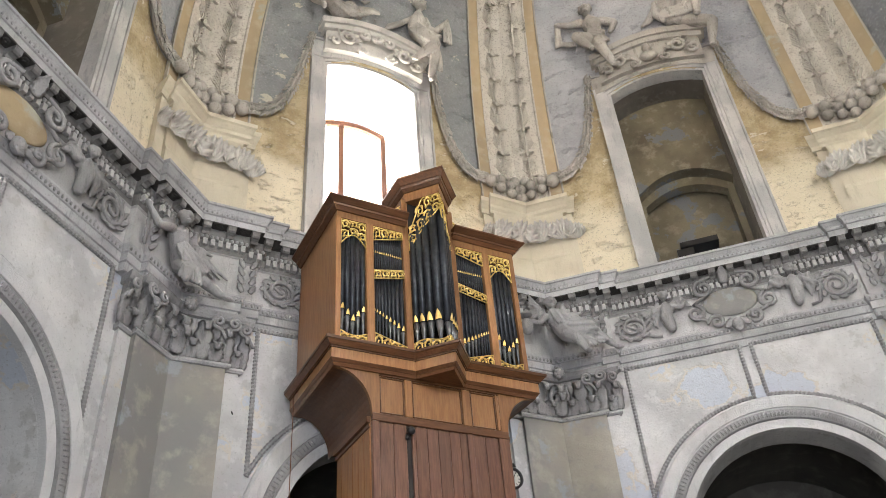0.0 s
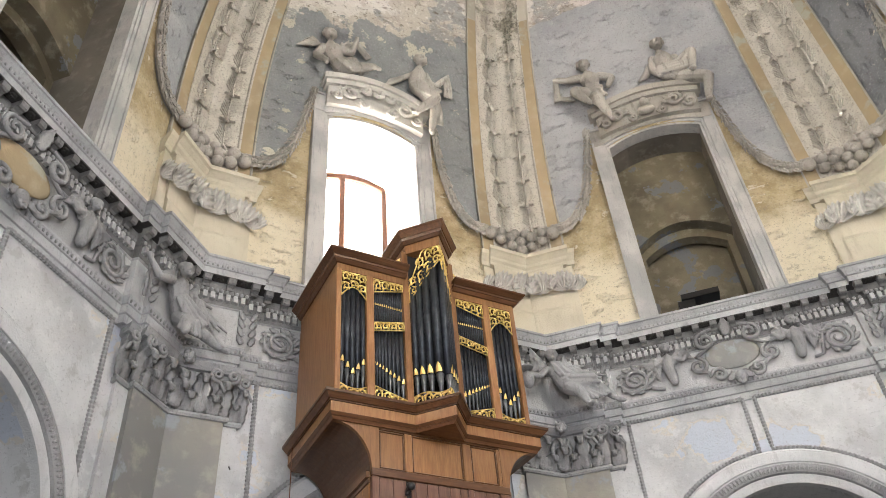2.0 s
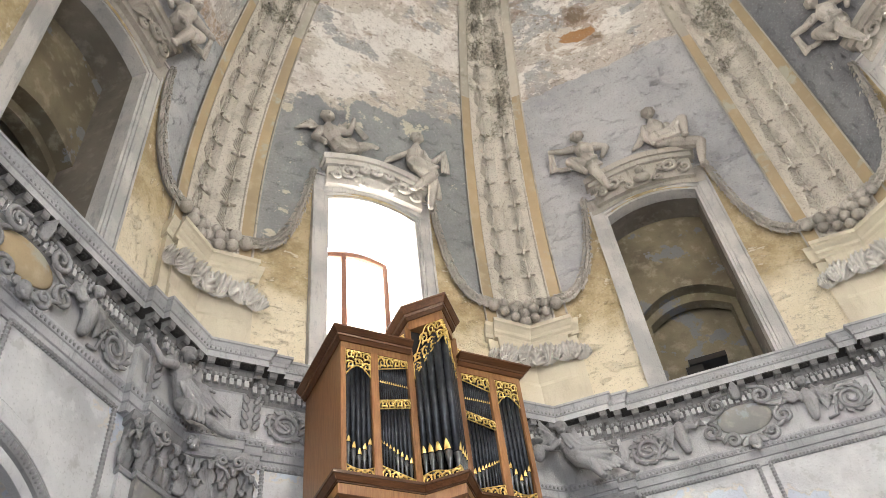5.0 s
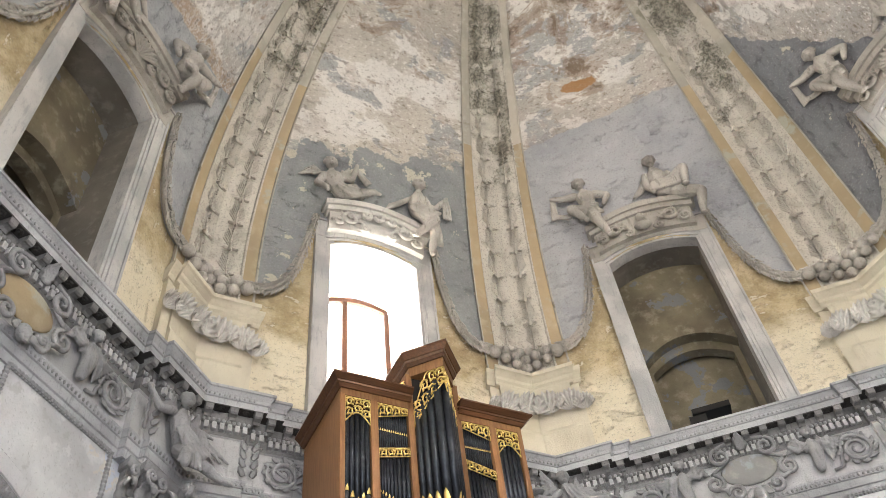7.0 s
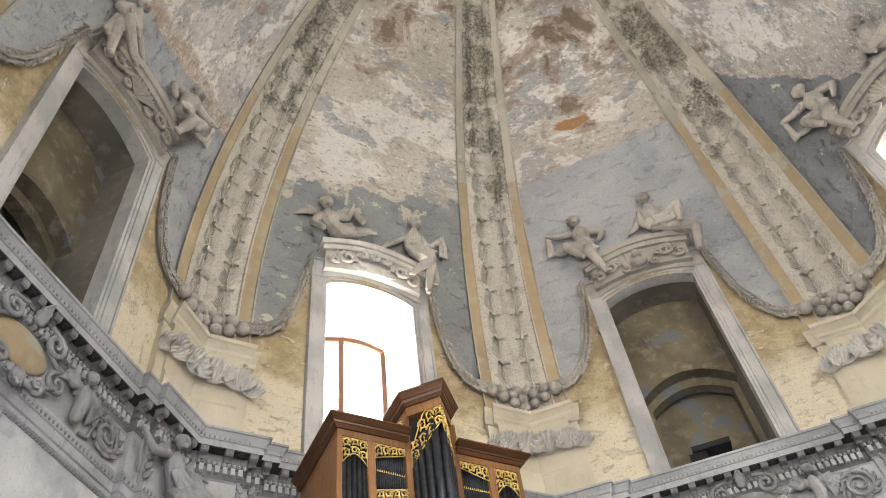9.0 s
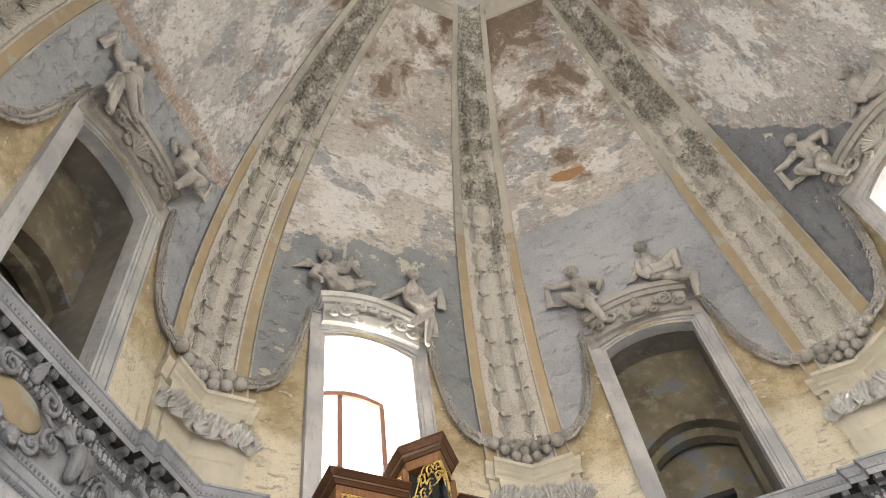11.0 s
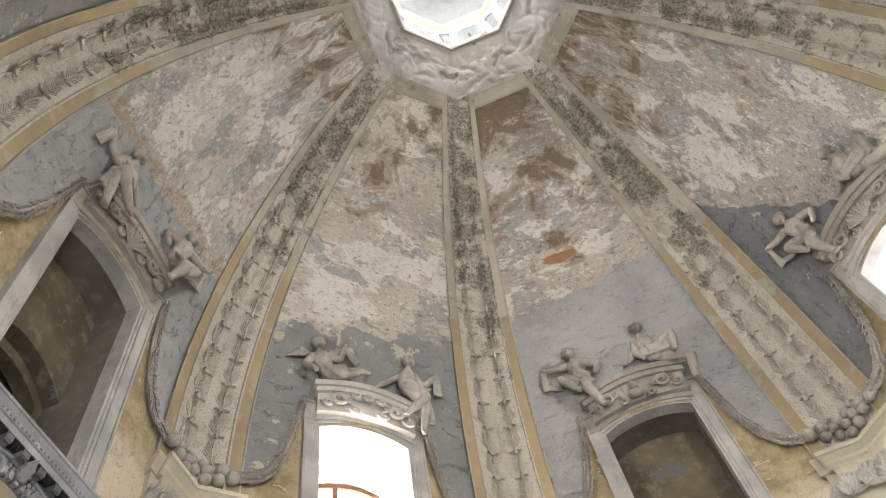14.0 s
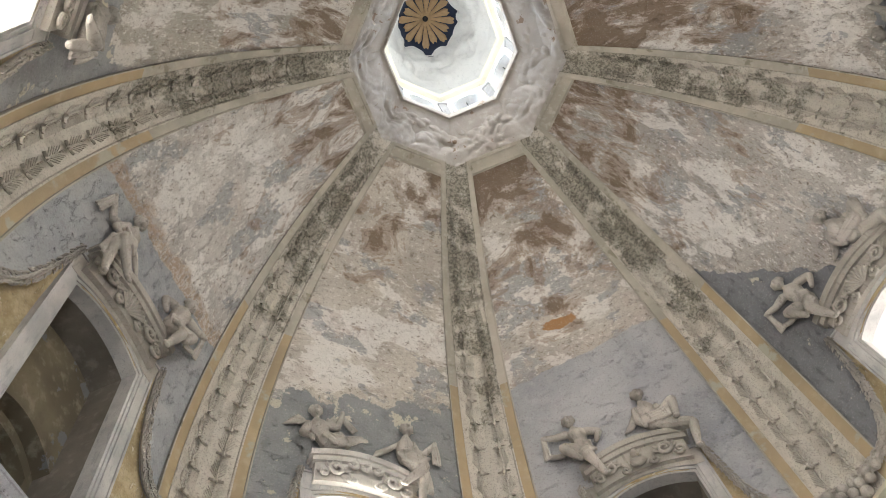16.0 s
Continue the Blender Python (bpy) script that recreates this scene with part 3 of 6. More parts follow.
def dome_panel(k):
    wu0, ws = WIN_U * WIN_SU, WIN_S * WIN_SZ

    def head(u):
        return head_z(u / WIN_SU) * WIN_SZ
    bm = bmesh.new()
    nc, no = 10, 5

    def row(z_of, y_of, wu):
        r = []
        for i in range(no):
            r.append(("l", i / no))
        for i in range(nc + 1):
            r.append(("c", -1 + 2 * i / nc))
        for i in range(1, no + 1):
            r.append(("r", i / no))
        pts = []
        for kind, s in r:
            if kind == "c":
                u = s * wu
                z = z_of(u / max(wu, 1e-6) * wu0)
            else:
                z = z_of(wu0)
            y = y_of(z)
            h = y * T8
            if kind == "l":
                u = -h + (h - wu) * s
            elif kind == "r":
                u = wu + (h - wu) * s
            pts.append((u, y, z))
        return pts
    yy = lambda z: apothem(z) + 0.05
    low = []
    for z in (7.6, 8.5, 9.5, 10.5, 11.2, ws):
        low.append(row(lambda u, z=z: z, yy, wu0))
    for side in (slice(0, no + 1), slice(no + nc, 2 * no + nc + 1)):
        loft(bm, [r[side] for r in low], closed_ring=False, caps=False)
    up = []
    n = 34
    for i in range(n + 1):
        q = i / n
        zc = ws + q * (RING_Z - ws)
        wu = wu0 * min(1.0, apothem(zc) / apothem(ws))
        up.append(row(lambda u, q=q: head(u) + q * (RING_Z - head(u)), yy, wu))
    loft(bm, up, closed_ring=False, caps=False)
    bmesh.ops.remove_doubles(bm, verts=bm.verts, dist=0.0005)
    # reveal of the opening, through the wall
    us = [-wu0 + 2 * wu0 * i / nc for i in range(nc + 1)]
    line = [(-wu0, 7.6)] + [(u, head(u)) for u in us] + [(wu0, 7.6)]
    ob = obj("dome_panel_%d" % (k + 1), bm, PAINT[k], True)
    tagged(ob, "painted dome side, blue-grey below and worn beige plaster above", "dome", kind="structure")
    ob.matrix_basis = bay(k)
    bm = bmesh.new()
    depth = 1.05 if k in GLAZED else 1.45
    if k in GLAZED:
        flare = 0.93
        far = [(u * flare, z) for u, z in line]
    else:
        far = line
    loft(bm, [[(u, 7.74, z) for u, z in line], [(u, 7.74 + depth, z) for u, z in far]], closed_ring=False, caps=False)
    # glazed sides get white plaster that paints in the window glare
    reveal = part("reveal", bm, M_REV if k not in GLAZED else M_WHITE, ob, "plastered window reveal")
    bm = bmesh.new()
    for z0, z1, proud in ((RING_Z - 0.22, RING_Z - 0.185, 0.07), (RING_Z - 0.18, RING_Z - 0.05, 0.05), (RING_Z - 0.045, RING_Z, 0.075)):
        rings = []
        for z in (z0, (z0 + z1) / 2, z1):
            y = apothem(z) + 0.05
            h = y * T8 - rib_half(z) * 0.9
            rings.append([(x, y - q, z) for x, q in ((-h, 0.0), (-h, proud), (h, proud), (h, 0.0))])
        loft(bm, rings)
    part("ring_border", bm, M_BORD, ob, "pale weathered border along the ring")
    return ob


DOME = {k: dome_panel(k) for k in range(8)}

# ledge behind the cornice, closing the drum to the wall
for k in range(8):
    bm = bmesh.new()
    box(bm, -2.9, 2.9, 7.35, 7.9, 7.55, 7.66)
    t = tagged(obj("ledge_%d" % (k + 1), bm, M_CORN), "dusty grey ledge above the cornice", "ledge", kind="structure")
    t.matrix_basis = bay(k)


# ---- ribs ----
def on_side(z, a, s, proud):
    """Point at distance a from the corner along side s (-1: the side before it, 1: the side after), in the corner's frame."""
    ap = apothem(z) + 0.05 - proud
    u = ap * T8 - a
    # side's frame: its outward normal leans 22.5 degrees from the corner's direction
    ang = math.pi / 8 * s
    n = Vector((math.sin(ang), math.cos(ang), 0))
    t = Vector((math.cos(ang), -math.sin(ang), 0)) * s
    p = n * ap - t * u
    return Vector((p.x, p.y, z))


def strip(bm, z0, z1, a_of, b_of, s, proud, n=36):
    rings = []
    for i in range(n + 1):
        z = z0 + (z1 - z0) * i / n
        w = rib_half(z)
        a, b2 = a_of * w, b_of * w
        rings.append([on_side(z, a, s, 0.0), on_side(z, a, s, proud), on_side(z, b2, s, proud), on_side(z, b2, s, 0.0)])
    loft(bm, rings)


def husk_mesh():
    """A bell husk on a stem: curled bell leaves, feathery side leaflets and a bead row."""
    bm = bmesh.new()
    for s in (-1, 0, 1):
        rings = []
        for i in range(6):
            q = i / 5
            w = 0.042 * math.sin(math.pi * min(1, 0.15 + q * 0.72)) * (1.0 if s == 0 else 0.75)
            x = s * (0.012 + 0.10 * q * q)
            y = -0.02 - 0.075 * q ** 1.5 - (0.02 if s == 0 else 0)
            z = -0.02 - 0.22 * q + (0.06 * q * q if s else 0)
            rings.append([(x - w, y + 0.02, z), (x, y - 0.015, z), (x + w, y + 0.02, z), (x, y + 0.03, z)])
        loft(bm, rings)
    for s in (-1, 1):
        for i in range(5):
            z = -0.02 + 0.06 * i
            L = 0.115 - 0.010 * i
            rings = []
            for j in range(4):
                q = j / 3
                w = 0.019 * math.sin(math.pi * (0.2 + 0.75 * q))
                rings.append([(s * (0.015 + L * q), -0.012, z + 0.14 * q - w), (s * (0.015 + L * q), -0.022 * math.sin(math.pi * (0.15 + 0.7 * q)), z + 0.14 * q), (s * (0.015 + L * q), -0.012, z + 0.14 * q + w), (s * (0.015 + L * q), 0.01, z + 0.14 * q)])
            loft(bm, rings)
    tube(bm, [(0, -0.02, 0.3), (0, -0.03, -0.02)], 0.012, 5)
    for i in range(3):
        ball(bm, (0, -0.05, -0.25 - 0.045 * i), 0.018, 0.02, 0.02, seg=6, rings=4)
    me = bpy.data.meshes.new("husk")
    bmesh.ops.recalc_face_normals(bm, faces=bm.faces)
    bm.to_mesh(me)
    bm.free()
    me.materials.append(M_RIB)
    return me


HUSK = husk_mesh()
for k in range(8):
    root = empty("dome_rib_%d" % (k + 1), corner(k), "cream stucco dome rib with ochre borders and leaf husks", "rib", kind="structure")
    for s in (-1, 1):
        bm = bmesh.new()
        strip(bm, 9.9, RING_Z, 0.0, 1.0, s, 0.05)
        part("rib_side", bm, M_RIB, root)
        bm = bmesh.new()
        strip(bm, 9.9, 16.0, 0.70, 0.96, s, 0.07)
        part("border", bm, M_OCHRE, root, "ochre painted border")
        bm = bmesh.new()
        strip(bm, 16.0, RING_Z, 0.70, 0.96, s, 0.07)
        part("border", bm, M_BORD, root, "pale weathered border")
        for a, b2, proud, mat in ((0.66, 0.70, 0.10, M_RIB), (0.965, 1.0, 0.095, M_BORD)):
            bm = bmesh.new()
            strip(bm, 9.9, RING_Z, a, b2, s, proud)
            part("fillet", bm, mat, root)
        if k in (7, 0, 1, 2, 3, 4, 5):
            z = 10.75
            while z < 20.1:
                w = rib_half(z)
                p = on_side(z, 0.36 * w, s, 0.05)
                p2 = on_side(z + 0.1, 0.36 * w, s, 0.05)
                up = (p2 - p).normalized()
                ang = math.pi / 8 * s
                back = Vector((math.sin(ang), math.cos(ang), 0))
                x = back.cross(up).normalized() * 1
                y = up.cross(x).normalized()
                f = 0.45 + 0.85 * w
                d = 1.35 * f
                m = Matrix(((x.x * f, y.x * d, up.x * f, p.x), (x.y * f, y.y * d, up.y * f, p.y), (x.z * f, y.z * d, up.z * f, p.z), (0, 0, 0, 1)))
                share("husk", HUSK, root, m)
                z += 0.56 * up.z * f

# ---- oculus ring and lantern ----
HOLE_R, HOLE_Z = 1.84, 22.2


def octa(r, z, a0=0.0):
    return [(r * math.cos(radians(45 * i + a0)), r * math.sin(radians(45 * i + a0)), z) for i in range(8)]


lm = Matrix.Translation((0, 0, EYE))
bm = bmesh.new()
rings = []
prof = [(RING_R + 0.9, RING_Z + 0.3), (RING_R + 0.3, RING_Z + 0.12), (RING_R + 0.1, RING_Z - 0.06), (RING_R - 0.04, RING_Z - 0.06), (RING_R - 0.08, RING_Z + 0.05), (RING_R - 0.2, RING_Z + 0.35), (RING_R - 0.55, RING_Z + 0.95), (2.15, RING_Z + 1.3), (HOLE_R + 0.1, HOLE_Z - 0.04), (HOLE_R + 0.03, HOLE_Z - 0.06), (HOLE_R, HOLE_Z), (HOLE_R, HOLE_Z + 0.25), (HOLE_R + 0.15, HOLE_Z + 0.27)]
loft(bm, [octa(r, z) for r, z in prof], caps=False)
ring = obj("oculus_ring", bm, M_CLOUD)
ring.matrix_basis = lm
tagged(ring, "stucco ring of clouds round the lantern opening", "oculus", kind="structure")
rnd = random.Random(5)
bm = bmesh.new()
rings = []
NA, NR = 420, 44
for j in range(NR + 1):
    q = j / NR
    row = []
    for i in range(NA):
        a = 2 * math.pi * i / NA
        f = math.cos(math.pi / 8) / math.cos((a % (math.pi / 4)) - math.pi / 8)
        r0 = (RING_R - 0.12) * f + (HOLE_R + 0.12 - RING_R + 0.12) * f * q
        z0 = RING_Z + 0.12 + (HOLE_Z - RING_Z - 0.15) * (1 - (1 - q) ** 1.6)
        p = Vector((r0 * math.cos(a), r0 * math.sin(a), z0))
        w = p + noise.noise_vector(p * 1.1) * 0.45
        d1 = noise.voronoi(w * 1.9)[0][0]
        d2 = noise.voronoi(w * 4.2 + Vector((7, 3, 1)))[0][0]
        h = 0.17 * math.sqrt(max(0.0, 1 - min(1, d1 * 1.3) ** 2)) + 0.07 * math.sqrt(max(0.0, 1 - min(1, d2 * 1.35) ** 2)) - 0.10
        h *= math.sin(math.pi * min(1, max(0, q * 1.02))) ** 0.4 if 0 < q < 1 else 0
        nrm = Vector((-math.cos(a) * 0.75, -math.sin(a) * 0.75, -0.66))
        row.append(p + nrm * h)
    rings.append(row)
loft(bm, rings, caps=False)
part("cloud_relief", bm, M_CLOUD, ring, "billowing stucco clouds", True)

LAN_R, LAN_Z0, LAN_Z1, LAN_H = 1.95, HOLE_Z + 0.27, HOLE_Z + 2.3, 4.5
lan = empty("lantern", lm, "white stucco lantern with eight arched windows and a gilded sun", "lantern", kind="structure")
for i in range(8):
    root_m = Matrix.Rotation(radians(45 * i + 22.5 - 90), 4, "Z")
    ap = LAN_R * C8
    hw = ap * T8
    bm = bmesh.new()
    arch_wall(bm, hw, 0.42, LAN_Z0 + 1.0, LAN_Z0, LAN_Z1, ap, ap + 0.3, 12)
    bm.transform(root_m)
    part("lantern_wall", bm, M_WHITE, lan)
    bm = bmesh.new()
    arch_sweep(bm, [(0.42, ap - 0.02), (0.42, ap - 0.05), (0.50, ap - 0.05), (0.52, ap + 0.01)], LAN_Z0 + 1.0, LAN_Z0, 14)
    bm.transform(root_m)
    part("arch_trim", bm, M_WHITE, lan)
    bm = bmesh.new()
    tube(bm, [(0, ap + 0.2, LAN_Z0), (0, ap + 0.2, LAN_Z0 + 1.42)], 0.018, 6)
    tube(bm, [(-0.42, ap + 0.2, LAN_Z0 + 0.85), (0.42, ap + 0.2, LAN_Z0 + 0.85)], 0.018, 6)
    bm.transform(root_m)
    part("glazing_bar", bm, M_IRON, lan)
    bm = bmesh.new()
    box(bm, -0.11, 0.11, -0.05, 0.03, LAN_Z0, LAN_Z0 + 1.25)
    box(bm, -0.14, 0.14, -0.08, 0.03, LAN_Z0 + 1.25, LAN_Z0 + 1.34)
    bm.transform(Matrix.Rotation(radians(45 * i - 90), 4, "Z") @ Matrix.Translation((0, LAN_R - 0.05, 0)))
    part("pilaster_strip", bm, M_STUC, lan, "blue-grey corner strip")
bm = bmesh.new()
prof = [(LAN_R, LAN_Z1 - 0.1), (LAN_R - 0.15, LAN_Z1 - 0.08), (LAN_R - 0.22, LAN_Z1), (LAN_R - 0.22, LAN_Z1 + 0.06), (LAN_R - 0.1, LAN_Z1 + 0.08)]
loft(bm, [octa(r, z) for r, z in prof], caps=False)
part("lantern_cornice", bm, M_CREAM, lan, "cream moulded cornice")
for nm, e0, e1, mat, words in (("lower_dome", 0, 52, M_WHITE, "pale limewashed lantern dome with stucco clouds"), ("painted_sky", 50, 88, M_NAVY, "dark blue painted sky")):
    bm = bmesh.new()
    rings = []
    for i in range(33):
        a = radians(e0 + (e1 - e0) * i / 32)
        row = []
        for j in range(96):
            t = 2 * math.pi * j / 96
            p = Vector(((LAN_R - 0.1) * math.cos(a) * math.cos(t), (LAN_R - 0.1) * math.cos(a) * math.sin(t), LAN_Z1 + 0.08 + LAN_H * math.sin(a)))
            if nm == "lower_dome" and i > 12:
                w = p + noise.noise_vector(p * 1.3) * 0.4
                d = noise.voronoi(w * 2.0)[0][0]
                h = 0.2 * math.sqrt(max(0.0, 1 - min(1, d * 1.35) ** 2)) * min(1, (i - 12) / 6)
                p -= Vector((math.cos(t), math.sin(t), 0.3)) * h
            row.append(p)
        rings.append(row)
    loft(bm, rings, caps=False)
    if e1 > 80:
        bm.faces.new([v for v in bm.verts][-96:])
    part(nm, bm, mat, lan, words, True)
for i in range(16):
    bm = bmesh.new()
    L = 1.0 if i % 2 == 0 else 0.85
    zt = LAN_Z1 + LAN_H - 0.1
    vs = [(0.08, -0.02, 0), (0.08, 0.02, 0), (L * 0.85, 0.13, -0.36 * L), (L, 0.07, -0.47 * L), (L * 0.93, 0, -0.42 * L), (L, -0.07, -0.47 * L), (L * 0.85, -0.13, -0.36 * L)]
    a = [bm.verts.new(v) for v in vs]
    b2 = [bm.verts.new((v[0], v[1], v[2] - 0.04)) for v in vs]
    bm.faces.new(a)
    bm.faces.new(b2[::-1])
    for q in range(len(vs)):
        bm.faces.new((a[q], b2[q], b2[(q + 1) % len(vs)], a[(q + 1) % len(vs)]))
    bm.transform(Matrix.Translation((0, 0, zt)) @ Matrix.Rotation(2 * math.pi * i / 16, 4, "Z"))
    part("sun_ray", bm, M_SUN, lan, "gilded ray")
bm = bmesh.new()
ball(bm, (0, 0, LAN_Z1 + LAN_H - 0.12), 0.11, 0.11, 0.08)
part("sun_boss", bm, M_BLACK, lan, "dark centre boss", True)


# ---- windows, niches and their surrounds ----
def head_off(u, d):
    """Head of the surround, d outside the opening."""
    return head_z(max(-WIN_U, min(WIN_U, u * WIN_U / (WIN_U + d)))) + d


def surround(k, root):
    """Moulded jambs and segmental head."""
    def sweep(d0, d1, y0, y1):
        bm = bmesh.new()
        n = 10
        line = []
        for d in (d0, d1):
            pts = [(-WIN_U - d, 7.35)] + [(-(WIN_U + d) + 2 * (WIN_U + d) * i / n, head_off(-(WIN_U + d) + 2 * (WIN_U + d) * i / n, d)) for i in range(n + 1)] + [(WIN_U + d, 7.35)]
            line.append(pts)
        loft(bm, [[(a[0], y1, a[1]), (a[0], y0, a[1]), (b2[0], y0, b2[1]), (b2[0], y1, b2[1])] for a, b2 in zip(*line)])
        return bm
    part("inner_moulding", sweep(0.0, 0.05, 7.42, 7.70), M_STONE, root)
    part("inner_moulding", sweep(0.052, 0.105, 7.395, 7.70), M_STONE, root)
    part("jamb", sweep(0.107, 0.285, 7.37, 7.70), M_STONE, root)
    part("outer_moulding", sweep(0.287, 0.33, 7.345, 7.70), M_STONE, root)
    bm = bmesh.new()
    e = WIN_U + 0.33
    loft(bm, [[(u, 7.70, head_off(u, 0.11)), (u, 7.362, head_off(u, 0.11)), (u, 7.30, 12.42), (u, 7.70, 12.42)] for u in [-e + 2 * e * i / 20 for i in range(21)]])
    part("spandrel", bm, M_STONE if k in GLAZED else M_HOOD, root)
    bm = bmesh.new()
    box(bm, -e - 0.02, e + 0.02, 7.27, 7.70, 12.42, 12.465)
    part("spandrel_fillet", bm, M_STONE, root)


def scroll(bm, c, r, y, turns=1.4, a0=0.0, flip=1, rad=0.03, tail=None):
    pts = []
    n = int(22 * turns)
    for i in range(n + 1):
        q = i / n
        a = a0 + flip * q * turns * 2 * math.pi
        rr = r * (1 - 0.82 * q)
        pts.append((c[0] + rr * math.cos(a), y - 0.03 * q, c[1] + rr * math.sin(a)))
    if tail:
        pts = [(t[0], y, t[1]) for t in tail] + pts
    tube(bm, pts, [rad * (0.7 + 0.5 * math.sin(math.pi * min(1, i / len(pts) + 0.15))) for i in range(len(pts))], 6)


def leaf(bm, base, tip, width, curl=0.08, n=6, ribs=5):
    """An acanthus-like leaf from base to tip with lobed edges, curling forward (to -y)."""
    base, tip = Vector(base), Vector(tip)
    d = tip - base
    side = d.cross(Vector((0, -1, 0))).normalized()
    rings = []
    for i in range(n * 2 + 1):
        q = i / (n * 2)
        w = width * (0.55 + 0.55 * math.sin(math.pi * min(q * 0.9 + 0.12, 1))) * (1.0 if i % 2 else 0.78) * (1 - q ** 5)
        p = base + d * q + Vector((0, -curl * q ** 2.2, 0))
        p -= d * (0.12 * max(0, q - 0.85) / 0.15)
        f = Vector((0, -1, 0))
        rings.append([p - side * w, p - side * w * 0.4 + f * 0.35 * width, p + f * 0.12 * width, p + side * w * 0.4 + f * 0.35 * width, p + side * w, p - f * 0.12 * width])
    loft(bm, rings)


def pediment(k, root, style):
    """Curved hood over the window: panel, moulded hood, and carved filling."""
    bm = bmesh.new()
    # brownish hoods also darkened for weaker light; side 1 keeps the paler stucco
    hm = M_STUCW if k == 1 else M_HOOD
    n = 16
    yb = 7.66

    def hood(u, up):
        return 12.76 + up + 0.28 * math.cos(u / 1.2 * math.pi / 2)
    # panel between the head and the hood
    rings = []
    for i in range(n + 1):
        u = -1.05 + 2.1 * i / n
        rings.append([(u, yb, head_off(u, 0.3)), (u, 7.36, head_off(u, 0.3)), (u, 7.30, hood(u, -0.05)), (u, yb, hood(u, -0.05))])
    loft(bm, rings)
    part("pediment_panel", bm, hm, root)
    for e, y0, z0, z1 in ((1.12, 7.20, -0.06, 0.04), (1.18, 7.12, 0.04, 0.16)):
        bm = bmesh.new()
        rings = []
        for i in range(n + 1):
            u = -e + 2 * e * i / n
            rings.append([(u, yb, hood(u, z0)), (u, y0 + 0.03, hood(u, z0)), (u, y0, hood(u, z1)), (u, yb, hood(u, z1))])
        loft(bm, rings)
        part("hood_moulding", bm, hm, root)
    zc = 12.62
    if style == "shell":
        bm = bmesh.new()
        n2, rings = 44, []
        for j in range(7):
            q = j / 6
            rings.append([((0.05 + 0.30 * q) * math.cos(math.pi * i / n2), 7.34 - 0.11 * q ** 0.8 - 0.05 * q * (0.5 + 0.5 * math.cos(2 * math.pi * i / 4)), zc - 0.06 + (0.05 + 0.30 * q) * math.sin(math.pi * i / n2)) for i in range(n2 + 1)])
        rings.append([(0.33 * math.cos(math.pi * i / n2), 7.36, zc - 0.06 + 0.33 * math.sin(math.pi * i / n2)) for i in range(n2 + 1)])
        loft(bm, rings, closed_ring=False, caps=False)
        part("scallop_shell", bm, hm, root, "carved scallop shell", True)
    elif style == "cartouche":
        bm = bmesh.new()
        ball(bm, (0, 7.35, zc - 0.02), 0.52, 0.09, 0.17, seg=24, rings=10)
        part("shield", bm, hm, root, "carved oval shield", True)
        for u in (-0.27, 0.0, 0.27):
            bm = bmesh.new()
            scroll(bm, (u, zc + 0.24 - 0.1 * abs(u)), 0.10, 7.20, 1.2, math.pi, 1, 0.042)
            part("curl", bm, hm, root, smooth=True)
    else:
        bm = bmesh.new()
        ball(bm, (0, 7.22, zc + 0.17), 0.10, 0.10, 0.12)
        part("bust_head", bm, hm, root, smooth=True)
        bm = bmesh.new()
        ball(bm, (0, 7.27, zc - 0.02), 0.19, 0.10, 0.12)
        part("bust", bm, hm, root, smooth=True)
    for s in (-1, 1):
        for c, r, tr, a0, fl, tail in (((s * 0.60, zc + 0.06), 0.17, 1.5, math.pi * 0.5, -s, [(s * 0.2, zc - 0.16), (s * 0.38, zc + 0.08)]), ((s * 0.88, zc - 0.12), 0.12, 1.4, math.pi, s, None), ((s * 0.32, zc - 0.16), 0.10, 1.3, math.pi / 2, s, None)):
            bm = bmesh.new()
            scroll(bm, c, r, 7.27, tr, a0, fl, 0.035, tail)
            part("carved_scroll", bm, hm, root, smooth=True)
        for i in range(6):
            bm = bmesh.new()
            a = radians(-10 + 38 * i)
            leaf(bm, (s * (0.60 + 0.1 * math.cos(a)), 7.29, zc + 0.05 + 0.08 * math.sin(a)), (s * (0.60 + 0.30 * math.cos(a)), 7.25, zc + 0.05 + 0.22 * math.sin(a)), 0.05, 0.05, 3)
            part("carved_leaf", bm, hm, root, smooth=True)


